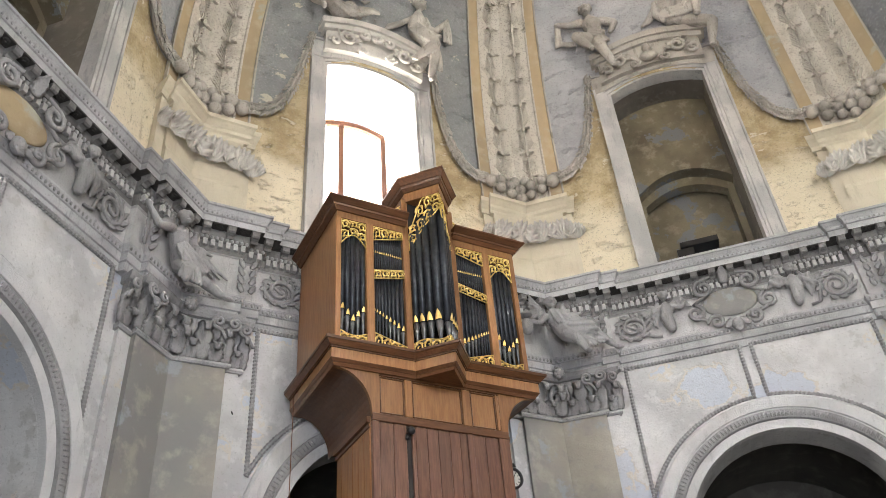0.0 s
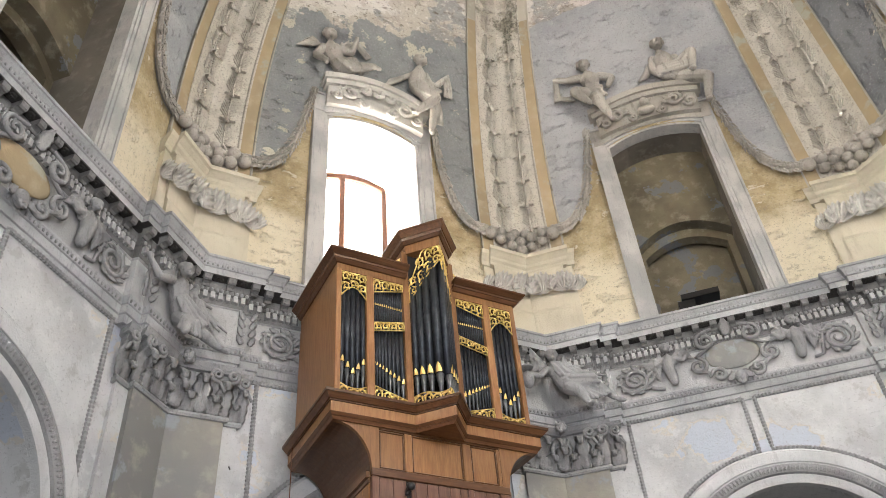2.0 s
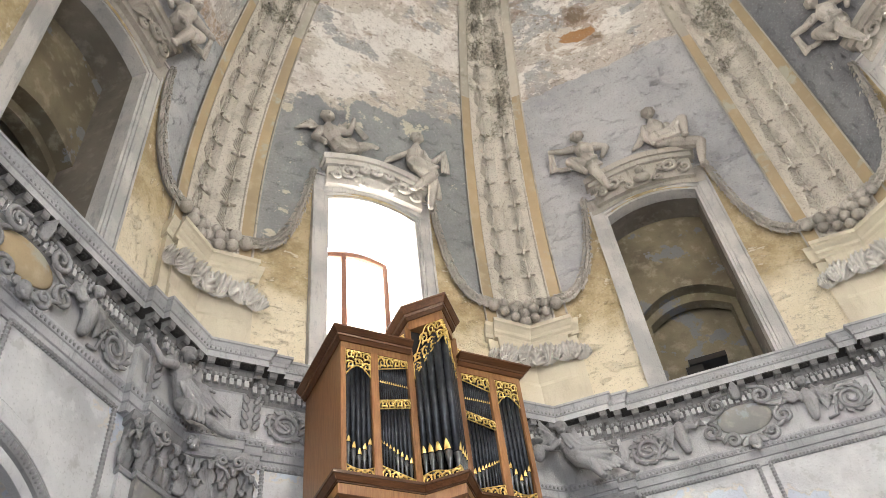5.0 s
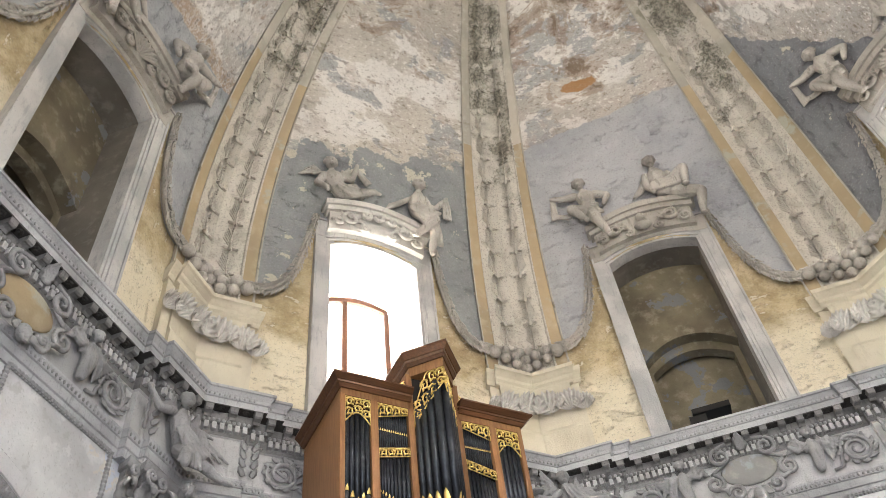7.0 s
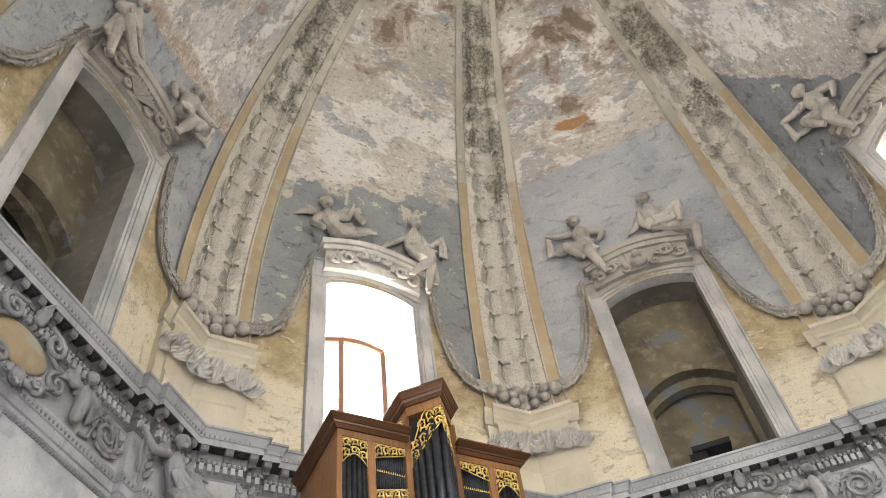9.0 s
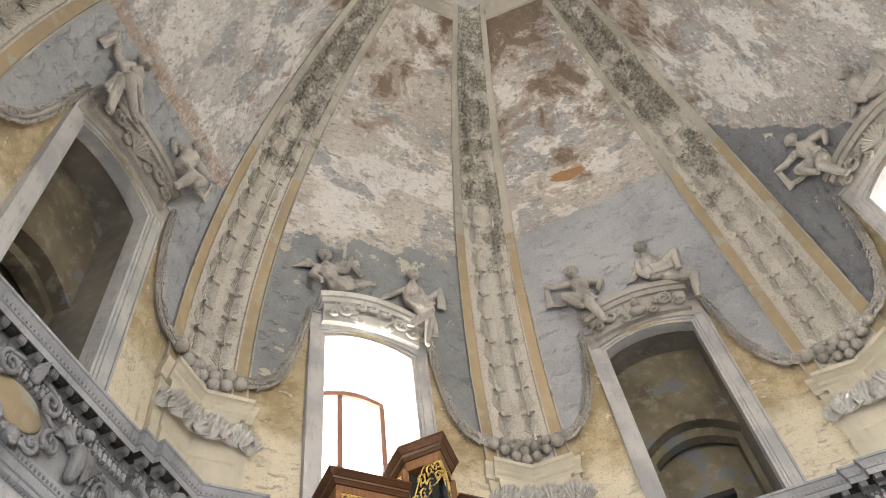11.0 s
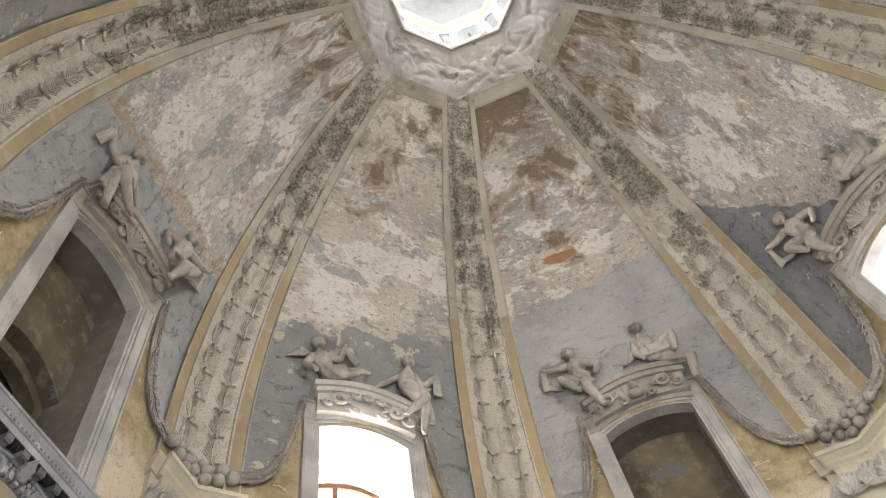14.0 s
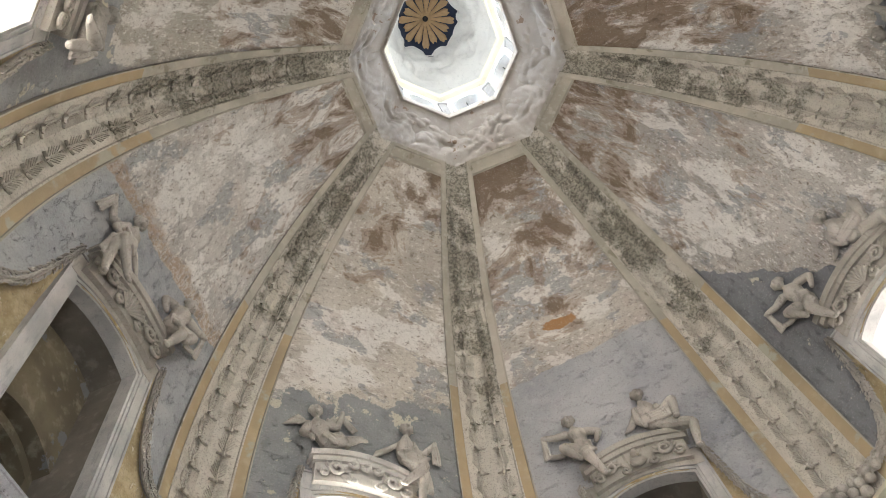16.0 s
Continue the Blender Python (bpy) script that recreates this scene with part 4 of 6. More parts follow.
STYLE = ["shell", "cartouche", "bust", "shell", "shell", "cartouche", "bust", "cartouche"]
for k in range(8):
    nm = "window" if k in GLAZED else "window_niche"
    root = empty("%s_%d" % (nm, k + 1), window_frame(k), "tall drum window with pale stone surround and curved carved hood" if k in GLAZED else "walled-up drum window with pale stone surround and carved hood", "window", kind="structure")
    surround(k, root)
    hood = empty("window_hood", hood_frame(k), "curved stucco hood with carved foliage over a drum window", "window hood", "window hoods")
    pediment(k, hood, STYLE[k])
    if k in GLAZED:
        # timber frame set deep in the reveal, with its own segmental head
        yw = 8.18
        bm = bmesh.new()
        def wh(u):
            return 11.14 + 0.20 * math.cos(u / 0.8 * math.pi / 2)
        loft(bm, [[(u, yw, wh(u) - 0.06), (u, yw, wh(u) + 0.06), (u, yw + 0.08, wh(u) + 0.06), (u, yw + 0.08, wh(u) - 0.06)] for u in [-0.86 + 1.44 * i / 12 for i in range(13)]])
        part("transom", bm, M_WINW, root, "brown timber transom")
        for u in (-0.33, 0.55):
            bm = bmesh.new()
            box(bm, u - 0.05, u + 0.05, yw + 0.004, yw + 0.076, 7.7, wh(u) - 0.02)
            part("mullion", bm, M_WINW, root, "brown timber upright")
        bm = bmesh.new()
        box(bm, -0.9, 0.9, yw + 0.1, yw + 0.106, 7.68, 12.2)
        g = part("pane", bm, M_GLASS, root, "clear window glass")
        g.visible_shadow = False
    else:
        # back wall of the walled-up window over its lower, deeper recess with a segmental head
        def nh(u, z0=9.86, rise=0.44):
            return z0 + rise * (1 - (u / 0.95) ** 2)
        us = [-0.95 + 1.9 * i / 16 for i in range(17)]
        bm = bmesh.new()
        loft(bm, [[(u, 8.32, nh(u)), (u, 8.32, 12.7), (u, 8.6, 12.7), (u, 8.6, nh(u))] for u in us])
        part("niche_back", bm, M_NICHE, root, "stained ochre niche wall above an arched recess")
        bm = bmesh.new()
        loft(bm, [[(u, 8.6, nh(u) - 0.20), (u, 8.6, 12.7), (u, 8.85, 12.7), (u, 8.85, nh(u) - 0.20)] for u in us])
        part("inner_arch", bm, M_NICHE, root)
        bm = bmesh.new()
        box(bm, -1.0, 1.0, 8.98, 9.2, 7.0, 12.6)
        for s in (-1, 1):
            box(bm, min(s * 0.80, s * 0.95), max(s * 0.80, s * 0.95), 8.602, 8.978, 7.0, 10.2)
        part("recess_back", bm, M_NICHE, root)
        bm = bmesh.new()
        box(bm, -0.42, 0.26, 8.1, 8.5, 8.36, 8.47)
        box(bm, -0.5, -0.2, 8.15, 8.5, 7.4, 8.355)
        part("fallen_board", bm, M_IRON, root, "dark board lying in the niche")


# ---- pilasters with capitals at the corners ----
def in_bay(bm, k_corner, s):
    """Moves a mesh built in the frame of the side next to a corner into the corner's frame."""
    k = k_corner if s > 0 else k_corner - 1
    bm.transform(corner(k_corner).inverted() @ bay(k))
    return bm


def folded(bm, prof, a_max):
    """A band bent round the corner: prof is (apothem, z) points, a_max its reach along either side."""
    ring = []
    for ap, z in prof:
        row = []
        for s, a in ((-1, a_max), (-1, 0.0), (1, a_max)):
            ang = math.pi / 8 * s
            n, t = Vector((math.sin(ang), math.cos(ang), 0)), Vector((math.cos(ang), -math.sin(ang), 0)) * s
            p = n * ap - t * (ap * T8 - a)
            row.append((p.x, p.y, z))
        ring.append(row)
    vv = loft(bm, ring, closed_ring=False, caps=False)
    for side in (0, 2):
        pts = [r[side] for r in vv]
        if len(pts) > 2:
            bm.faces.new(pts)
    return vv


def capital_leaf(bm, u, z0, z1, w, curl, y):
    """An acanthus leaf that climbs the bell and rolls over forward at its tip."""
    h, rho, rings = z1 - z0, curl * 0.5, []
    n = 15
    for i in range(n + 1):
        q = i / n
        if q < 0.62:
            z, yy = z0 + h * q / 0.62, y - 0.035 * q / 0.62
        else:
            f = (q - 0.62) / 0.38 * radians(215)
            z, yy = z1 + rho * math.sin(f), y - 0.035 - rho * (1 - math.cos(f))
        lobe = 0.72 + 0.28 * abs(math.sin(q * math.pi * 4.5))
        ww = w * lobe * (0.75 + 0.45 * math.sin(math.pi * min(1, q * 1.05))) * (1 - 0.55 * max(0, q - 0.7) / 0.3)
        rings.append([(u - ww, yy + 0.025, z), (u - ww * 0.55, yy - 0.02, z), (u - ww * 0.2, yy - 0.005, z), (u, yy - 0.03, z), (u + ww * 0.2, yy - 0.005, z), (u + ww * 0.55, yy - 0.02, z), (u + ww, yy + 0.025, z), (u, yy + 0.03, z)])
    loft(bm, rings)


def pilaster(k):
    root = empty("pilaster", corner(k), "plastered corner pilaster with a grey carved acanthus capital", "pilaster", "corner pilasters")
    bm = bmesh.new()
    folded(bm, [(7.6, FLOOR_Z), (7.37, FLOOR_Z), (7.37, 5.22), (7.6, 5.22)], 0.72)
    part("shaft", bm, M_PIER, root)
    bm = bmesh.new()
    folded(bm, [(7.6, FLOOR_Z), (7.47, FLOOR_Z), (7.47, 5.22), (7.6, 5.22)], 0.96)
    part("shaft_margin", bm, M_WALL, root)
    bm = bmesh.new()
    folded(bm, [(7.6, 5.20), (7.34, 5.20), (7.32, 5.23), (7.34, 5.27), (7.6, 5.27)], 0.76)
    folded(bm, [(7.6, 5.20), (7.44, 5.20), (7.42, 5.23), (7.44, 5.27), (7.6, 5.27)], 1.0)
    part("astragal", bm, M_CORN, root)
    bm = bmesh.new()
    folded(bm, [(7.6, 5.26), (7.38, 5.26), (7.37, 5.6), (7.30, 5.86), (7.6, 5.86)], 0.74)
    folded(bm, [(7.6, 5.26), (7.47, 5.26), (7.46, 5.6), (7.40, 5.86), (7.6, 5.86)], 0.98)
    part("bell", bm, M_STUC, root)
    bm = bmesh.new()
    folded(bm, [(7.6, 5.85), (7.24, 5.85), (7.21, 5.89), (7.19, 5.955), (7.6, 5.955)], 0.82)
    folded(bm, [(7.6, 5.85), (7.36, 5.85), (7.33, 5.89), (7.31, 5.955), (7.6, 5.955)], 1.03)
    part("abacus", bm, M_STUC, root)
    for s in (-1, 1):
        for u, z1, w, y, c in ((2.20, 5.42, 0.10, 7.45, 0.12), (2.50, 5.42, 0.12, 7.35, 0.15), (2.82, 5.42, 0.12, 7.35, 0.15),
                               (2.36, 5.63, 0.11, 7.37, 0.19), (2.67, 5.66, 0.12, 7.33, 0.21), (2.93, 5.66, 0.09, 7.33, 0.20), (2.10, 5.62, 0.08, 7.44, 0.16)):
            bm = bmesh.new()
            capital_leaf(bm, -s * u, 5.27, z1, w, c, y)
            part("acanthus_leaf", in_bay(bm, k, s), M_STUC, root, smooth=True)
        for u, f in ((2.30, 1), (2.52, -1), (2.12, -1)):
            bm = bmesh.new()
            scroll(bm, (-s * u, 5.79), 0.085, 7.20 if u > 2.2 else 7.32, 1.6, -math.pi / 2, s * f, 0.024, [(-s * (u + 0.12 * f), 5.55), (-s * (u + 0.05 * f), 5.68)])
            part("volute", in_bay(bm, k, s), M_STUC, root, smooth=True)
    bm = bmesh.new()
    ball(bm, (0, 7.66, 5.92), 0.07, 0.07, 0.085)
    part("boss", bm, M_STUC, root, smooth=True)
    for i in range(7):
        bm = bmesh.new()
        a = 2 * math.pi * i / 7
        ball(bm, (0.06 * math.cos(a), 7.66, 5.93 + 0.07 * math.sin(a)), 0.04, 0.05, 0.04, seg=8, rings=6)
        part("petal", bm, M_STUC, root, smooth=True)
    bm = bmesh.new()
    capital_leaf(bm, 0, 5.27, 5.50, 0.13, 0.2, 7.86)
    part("acanthus_leaf", bm, M_STUC, root, smooth=True)
    return root


for k in range(8):
    pilaster(k)


# ---- consoles under the ribs, fruit and garlands ----
def shell(bm, u, z, y, r):
    """A scallop fan: one fluted skin that rolls forward at its rim."""
    n, rings = 36, []
    for j in range(8):
        q = j / 7
        row = []
        for i in range(n + 1):
            a = radians(4 + 172 * i / n)
            flute = 0.5 + 0.5 * math.cos(2 * math.pi * i / 4)
            rr = r * (0.12 + 0.95 * math.sin(q * math.pi / 2)) * (1 + 0.07 * flute * q)
            row.append((u + rr * math.cos(a), y - 0.03 - 0.17 * q ** 1.5 - 0.055 * flute * q ** 0.7 * r / 0.2, z + 1.2 * rr * math.sin(a)))
        rings.append(row)
    rings.append([(u + r * 0.75 * math.cos(radians(4 + 172 * i / n)), y - 0.12, z + 0.9 * r * math.sin(radians(4 + 172 * i / n))) for i in range(n + 1)])
    loft(bm, rings, closed_ring=False, caps=False)


def console(k):
    root = empty("rib_console", corner(k), "cream stucco console with scallop shells under a dome rib", "console", "rib consoles")
    bm = bmesh.new()
    folded(bm, [(7.78, 9.44), (7.52, 9.44), (7.50, 9.49), (7.46, 9.53), (7.44, 9.58), (7.36, 9.65), (7.32, 9.67), (7.32, 9.75), (7.78, 9.77)], 0.80)
    part("cap", bm, M_CREAM, root)
    bm = bmesh.new()
    folded(bm, [(7.78, 9.46), (7.60, 9.46), (7.58, 9.54), (7.48, 9.66), (7.46, 9.74), (7.78, 9.76)], 0.97)
    part("cap_wing", bm, M_CREAM, root)
    bm = bmesh.new()
    folded(bm, [(7.72, 7.66), (7.50, 7.66), (7.50, 8.45), (7.55, 8.55), (7.54, 9.0), (7.52, 9.46), (7.78, 9.46)], 0.72)
    part("block", bm, M_CREAM, root)
    bm = bmesh.new()
    folded(bm, [(7.72, 7.66), (7.60, 7.66), (7.60, 8.45), (7.63, 9.47), (7.78, 9.47)], 0.92)
    part("block_wing", bm, M_CREAM, root)
    for s in (-1, 1):
        for u, r, y in ((2.46, 0.22, 7.52), (2.86, 0.25, 7.48), (2.22, 0.16, 7.60)):
            bm = bmesh.new()
            shell(bm, -s * u, 8.80, y, r * 1.12)
            part("scallop_shell", in_bay(bm, k, s), M_STUCW, root, smooth=True)
    return root


def fruit(k, rnd):
    root = empty("fruit_cluster", corner(k), "hanging cluster of round grey stucco fruit", "fruit cluster", "fruit clusters")
    spots = [(-0.62, 0.12), (-0.42, 0.0), (-0.40, 0.2), (-0.2, -0.08), (-0.21, 0.13), (0.0, -0.14), (0.0, 0.07), (0.2, -0.08), (0.2, 0.13), (0.41, 0.0), (0.42, 0.19), (0.62, 0.11), (-0.1, 0.25), (0.12, 0.26)]
    for x, z in spots:
        r = rnd.uniform(0.09, 0.125)
        bm = bmesh.new()
        y = 8.36 - abs(x) * T8 - 0.14 - rnd.uniform(0, 0.06)
        ball(bm, (x, y, 10.2 + z), r, r, r * rnd.uniform(0.95, 1.15), seg=14, rings=10)
        part("fruit", bm, M_FIG, root, smooth=True)


def garland_mesh(s, rnd):
    """A swag of overlapping laurel leaves, hung from the window's ear to the corner."""
    bm = bmesh.new()
    pts = []
    for i in range(61):
        q = i / 60
        # swag curve: falls steeply from the ear, then runs out flat to the corner
        u = 1.31 + 1.62 * q ** 1.6
        v = max((2.65 - u) / 1.33, 0)
        z = 10.45 + 2.3 * v ** 4 - 0.05 * q
        pts.append(Vector((u, apothem(z) - 0.02, z)))
    tube(bm, [(s * p.x, p.y, p.z) for p in pts], 0.05, 6)
    for i in range(len(pts) - 1):
        d = (pts[i + 1] - pts[i]).normalized()
        side = Vector((-d.z, 0, d.x))
        thick = 0.6 + 0.8 * (i / len(pts))
        for j in (-1, 0, 1):
            for dup in range(2):
                o = pts[i] + side * (j * 0.045 * thick) + Vector((0, -0.05 + 0.03 * abs(j) - rnd.uniform(0, 0.03), 0)) + d * rnd.uniform(-0.03, 0.03)
                tip = o + d * rnd.uniform(0.12, 0.17) * thick + side * (j * 0.07 * thick + rnd.uniform(-0.03, 0.03)) + Vector((0, rnd.uniform(-0.05, 0.0), 0))
                mid = o.lerp(tip, 0.5) + Vector((0, -0.025, 0))
                w = 0.034 * thick
                q4 = [o, mid - side * w, tip, mid + side * w, mid + Vector((0, -0.02, 0))]
                vs = [bm.verts.new((s * p.x, p.y, p.z)) for p in q4]
                bk = bm.verts.new((s * mid.x, mid.y + 0.03, mid.z))
                for a, b2 in ((0, 1), (1, 2), (2, 3), (3, 0)):
                    bm.faces.new((vs[a], vs[b2], vs[4]))
                    bm.faces.new((vs[b2], vs[a], bk))
    return bm


rnd = random.Random(9)
for k in range(8):
    console(k)
    fruit(k, rnd)
    for s in (-1, 1):
        g = obj("garland", garland_mesh(s, rnd), M_FIG)
        g.matrix_basis = bay(k)
        tagged(g, "grey stucco laurel garland draped from window to rib", "garland", "drum garlands")


# ---- stucco figures ----
def figure_mesh(name, limbs, balls, wings=(), voxel=0.018, stout=1.15, mat=None):
    """One closed stucco figure: tapered limbs and rounded masses fused into a single skin."""
    bm = bmesh.new()
    for p0, r0, p1, r1 in limbs:
        r0, r1 = r0 * stout, r1 * stout
        a, b2 = Vector(p0), Vector(p1)
        tube(bm, [a + (a - b2).normalized() * r0 * 0.6] + [a.lerp(b2, i / 5) for i in range(6)] + [b2 + (b2 - a).normalized() * r1 * 0.6],
             [r0 * 0.55] + [r0 + (r1 - r0) * i / 5 + 0.08 * r0 * math.sin(math.pi * i / 5) for i in range(6)] + [r1 * 0.55], 10)
    for c, rx, ry, rz in balls:
        ball(bm, c, rx, ry, rz)
    c, rx, ry, rz = balls[0]
    ball(bm, (c[0], c[1] - ry * 0.98, c[2] - rz * 0.12), rx * 0.2, ry * 0.25, rz * 0.3)
    ball(bm, (c[0], c[1] - ry * 0.62, c[2] - rz * 0.75), rx * 0.45, ry * 0.45, rz * 0.3)
    for root, tip, w in wings:
        root, tip = Vector(root), Vector(tip)
        d = tip - root
        side = Vector((-d.z, 0, d.x)).normalized()
        for j in range(8):
            o = root + side * w * (j - 2) / 7
            e = root + d * (1.0 - 0.085 * j) - side * w * (j * 0.3 - 0.35)
            tube(bm, [o, o.lerp(e, 0.5) + Vector((0, -0.03 - 0.012 * (j % 2), 0)), e], [0.035, 0.042, 0.018], 6)
        for j in range(5):
            o = root + side * w * (j - 1.5) / 5 + Vector((0, -0.04, 0))
            e = root + d * 0.48 - side * w * (j * 0.3 - 0.4) + Vector((0, -0.05, 0))
            tube(bm, [o, o.lerp(e, 0.6) + Vector((0, -0.02, 0)), e], [0.04, 0.04, 0.02], 6)
    me = bpy.data.meshes.new(name)
    bmesh.ops.recalc_face_normals(bm, faces=bm.faces)
    bm.to_mesh(me)
    bm.free()
    tmp = new("tmp", me)
    md = tmp.modifiers.new("fuse", "REMESH")
    md.mode, md.voxel_size = "VOXEL", voxel
    sm = tmp.modifiers.new("soft", "SMOOTH")
    sm.factor, sm.iterations = 0.5, 1
    bpy.context.view_layer.update()
    res = bpy.data.meshes.new_from_object(tmp.evaluated_get(bpy.context.evaluated_depsgraph_get()))
    bpy.data.objects.remove(tmp)
    bpy.data.meshes.remove(me)
    res.name = name
    res.materials.clear()
    res.materials.append(mat or M_FIG)
    for f in res.polygons:
        f.use_smooth = True
    return res


def folds(p0, p1, spread, n, r0, r1, sag=0.06):
    """Drapery: a sheaf of folds from p0 to p1."""
    out = []
    a, b2 = Vector(p0), Vector(p1)
    for i in range(n):
        o = Vector(spread) * (i / (n - 1) - 0.5)
        mid = a.lerp(b2, 0.5) + o * 0.8 + Vector((0, -0.035 * (i % 2), -sag))
        out += [(a + o * 0.6, r0 * 0.7, mid, r1 * 0.85), (mid, r1 * 0.85, b2 + o * 1.1, r1 * 0.7)]
    return out


def hair(c, r):
    return [((c[0] + r * 0.75 * math.cos(a), c[1] + r * 0.25, c[2] + r * 0.2 + r * 0.72 * math.sin(a)), r * 0.36, r * 0.5, r * 0.34) for a in [0.1 + 0.5 * i for i in range(7)]]


def fy(z, d):
    """Depth at which a figure's limb lies, d in front of the dome, or of the hood further down."""
    return (apothem(z) + 0.05 if z > 13.45 else 7.26) - d


def at(u, z, d=0.17):
    return (u, fy(z, d), z)


def limb(a, b2, r0, r1, d0=0.17, d1=0.17):
    return (at(a[0], a[1], d0), r0, at(b2[0], b2[1], d1), r1)


def arm(a, b2, c, d=(0.17, 0.22, 0.24)):
    return [limb(a, b2, 0.072, 0.055, d[0], d[1]), limb(b2, c, 0.057, 0.038, d[1], d[2])]


def leg(a, b2, c, d=(0.17, 0.26, 0.2)):
    return [limb(a, b2, 0.125, 0.085, d[0], d[1]), limb(b2, c, 0.085, 0.048, d[1], d[2])]


def trunk(neck, chest, belly, hip, d=0.17):
    return [limb(neck, chest, 0.06, 0.13, d, d), limb(chest, belly, 0.155, 0.12, d, d), limb(belly, hip, 0.122, 0.145, d, d)]


def cloth(a, b2, spread, n, r, d0=0.26, d1=0.26, sag=0.04):
    return folds(at(a[0], a[1], d0), at(b2[0], b2[1], d1), spread, n, r, r, sag)


def head_of(u, z, d=0.2):
    c = at(u, z, d)
    return [(c, 0.125, 0.135, 0.16)] + hair(c, 0.15) + [((c[0] + 0.09 * q, c[1] + 0.02, c[2] + 0.12 - 0.03 * abs(q)), 0.06, 0.09, 0.06) for q in (-1, 0, 1)]


def ext(u, z, d=0.22, r=0.05, rx=None):
    c = at(u, z, d)
    return [(c, rx or r, r, r * 0.8)]


def winged_child():
    return figure_mesh("winged_child", [
        *trunk((-1.13, 14.03), (-1.1, 13.86), (-0.96, 13.66), (-0.80, 13.5)),
        *arm((-1.26, 13.86), (-1.41, 13.55), (-1.24, 13.2)), *arm((-0.95, 13.93), (-0.68, 13.9), (-0.6, 14.26)),
        *leg((-0.80, 13.5), (-0.50, 13.52), (-0.24, 13.42), (0.2, 0.3, 0.32)), *leg((-0.84, 13.5), (-0.62, 13.72), (-0.42, 13.46), (0.14, 0.2, 0.24)),
        *cloth((-0.6, 14.28), (-0.26, 14.02), (0.10, 0, 0.12), 5, 0.026, 0.16, 0.12), *cloth((-0.98, 13.6), (-0.68, 13.48), (0.05, 0, 0.22), 5, 0.04, 0.3, 0.32, 0.02)],
        [*head_of(-1.17, 14.2), *ext(-0.18, 13.4, 0.32, 0.05, 0.09), *ext(-1.24, 13.17, 0.22), *ext(-0.6, 14.31)],
        [(at(-1.25, 13.95, 0.06), at(-1.82, 13.86, 0.05), 0.2), (at(-0.95, 14.0, 0.06), at(-0.66, 14.34, 0.05), 0.2)], 0.014, 1.32)


def scarf_bearer():
    return figure_mesh("scarf_bearer", [
        *trunk((0.88, 14.2), (0.88, 13.98), (0.84, 13.72), (0.90, 13.45)),
        *arm((1.02, 14.06), (1.2, 13.72), (1.2, 13.3)), *arm((0.98, 13.98), (1.32, 13.92), (1.56, 14.24), (0.1, 0.12, 0.14)),
        *leg((0.90, 13.42), (1.13, 13.08), (0.68, 12.5), (0.2, 0.34, 0.3)), *leg((0.98, 13.4), (1.17, 12.95), (1.04, 12.2), (0.14, 0.22, 0.18)),
        *cloth((0.78, 14.05), (0.22, 13.62), (0.06, 0, 0.16), 5, 0.034, 0.14, 0.1), *cloth((1.57, 14.24), (1.64, 13.75), (0.16, 0, 0), 4, 0.026, 0.14, 0.12),
        *cloth((0.72, 13.62), (1.1, 13.14), (0.2, 0, 0.2), 7, 0.04, 0.3, 0.42, 0.02), *cloth((1.2, 13.15), (1.22, 12.5), (0.16, 0, 0), 4, 0.035, 0.2, 0.16)],
        [*head_of(0.9, 14.38), *ext(0.64, 12.44, 0.3, 0.05, 0.09), *ext(1.03, 12.12, 0.2, 0.06), *ext(1.58, 14.27, 0.15), *ext(1.19, 13.27, 0.26)], (), 0.014, 1.32)


def reaching_youth():
    return figure_mesh("reaching_youth", [
        *trunk((-0.98, 14.2), (-0.96, 14.05), (-0.93, 13.82), (-0.92, 13.58)),
        *arm((-1.15, 14.12), (-1.44, 14.1), (-1.66, 14.18)), *arm((-0.76, 14.06), (-0.47, 13.92), (-0.62, 13.66), (0.15, 0.16, 0.22)),
        *leg((-0.96, 13.55), (-1.34, 13.66), (-1.1, 13.12), (0.18, 0.36, 0.26)), *leg((-0.90, 13.5), (-0.9, 13.0), (-0.74, 12.5), (0.2, 0.34, 0.24)),
        *cloth((-1.68, 14.18), (-1.74, 13.72), (0.12, 0, 0), 4, 0.026, 0.18, 0.14), *cloth((-1.7, 13.8), (-1.38, 13.66), (0, 0, 0.1), 3, 0.028, 0.14, 0.16),
        *cloth((-1.06, 13.72), (-0.76, 13.52), (0.04, 0, 0.3), 7, 0.04, 0.3, 0.3, 0.02), *cloth((-0.86, 13.6), (-0.82, 13.1), (0.2, 0, 0), 5, 0.04, 0.3, 0.34)],
        [*head_of(-1.01, 14.38), *ext(-0.70, 12.43, 0.26, 0.05, 0.09), *ext(-1.08, 13.06, 0.28, 0.06), *ext(-1.69, 14.2)], (), 0.014, 1.32)


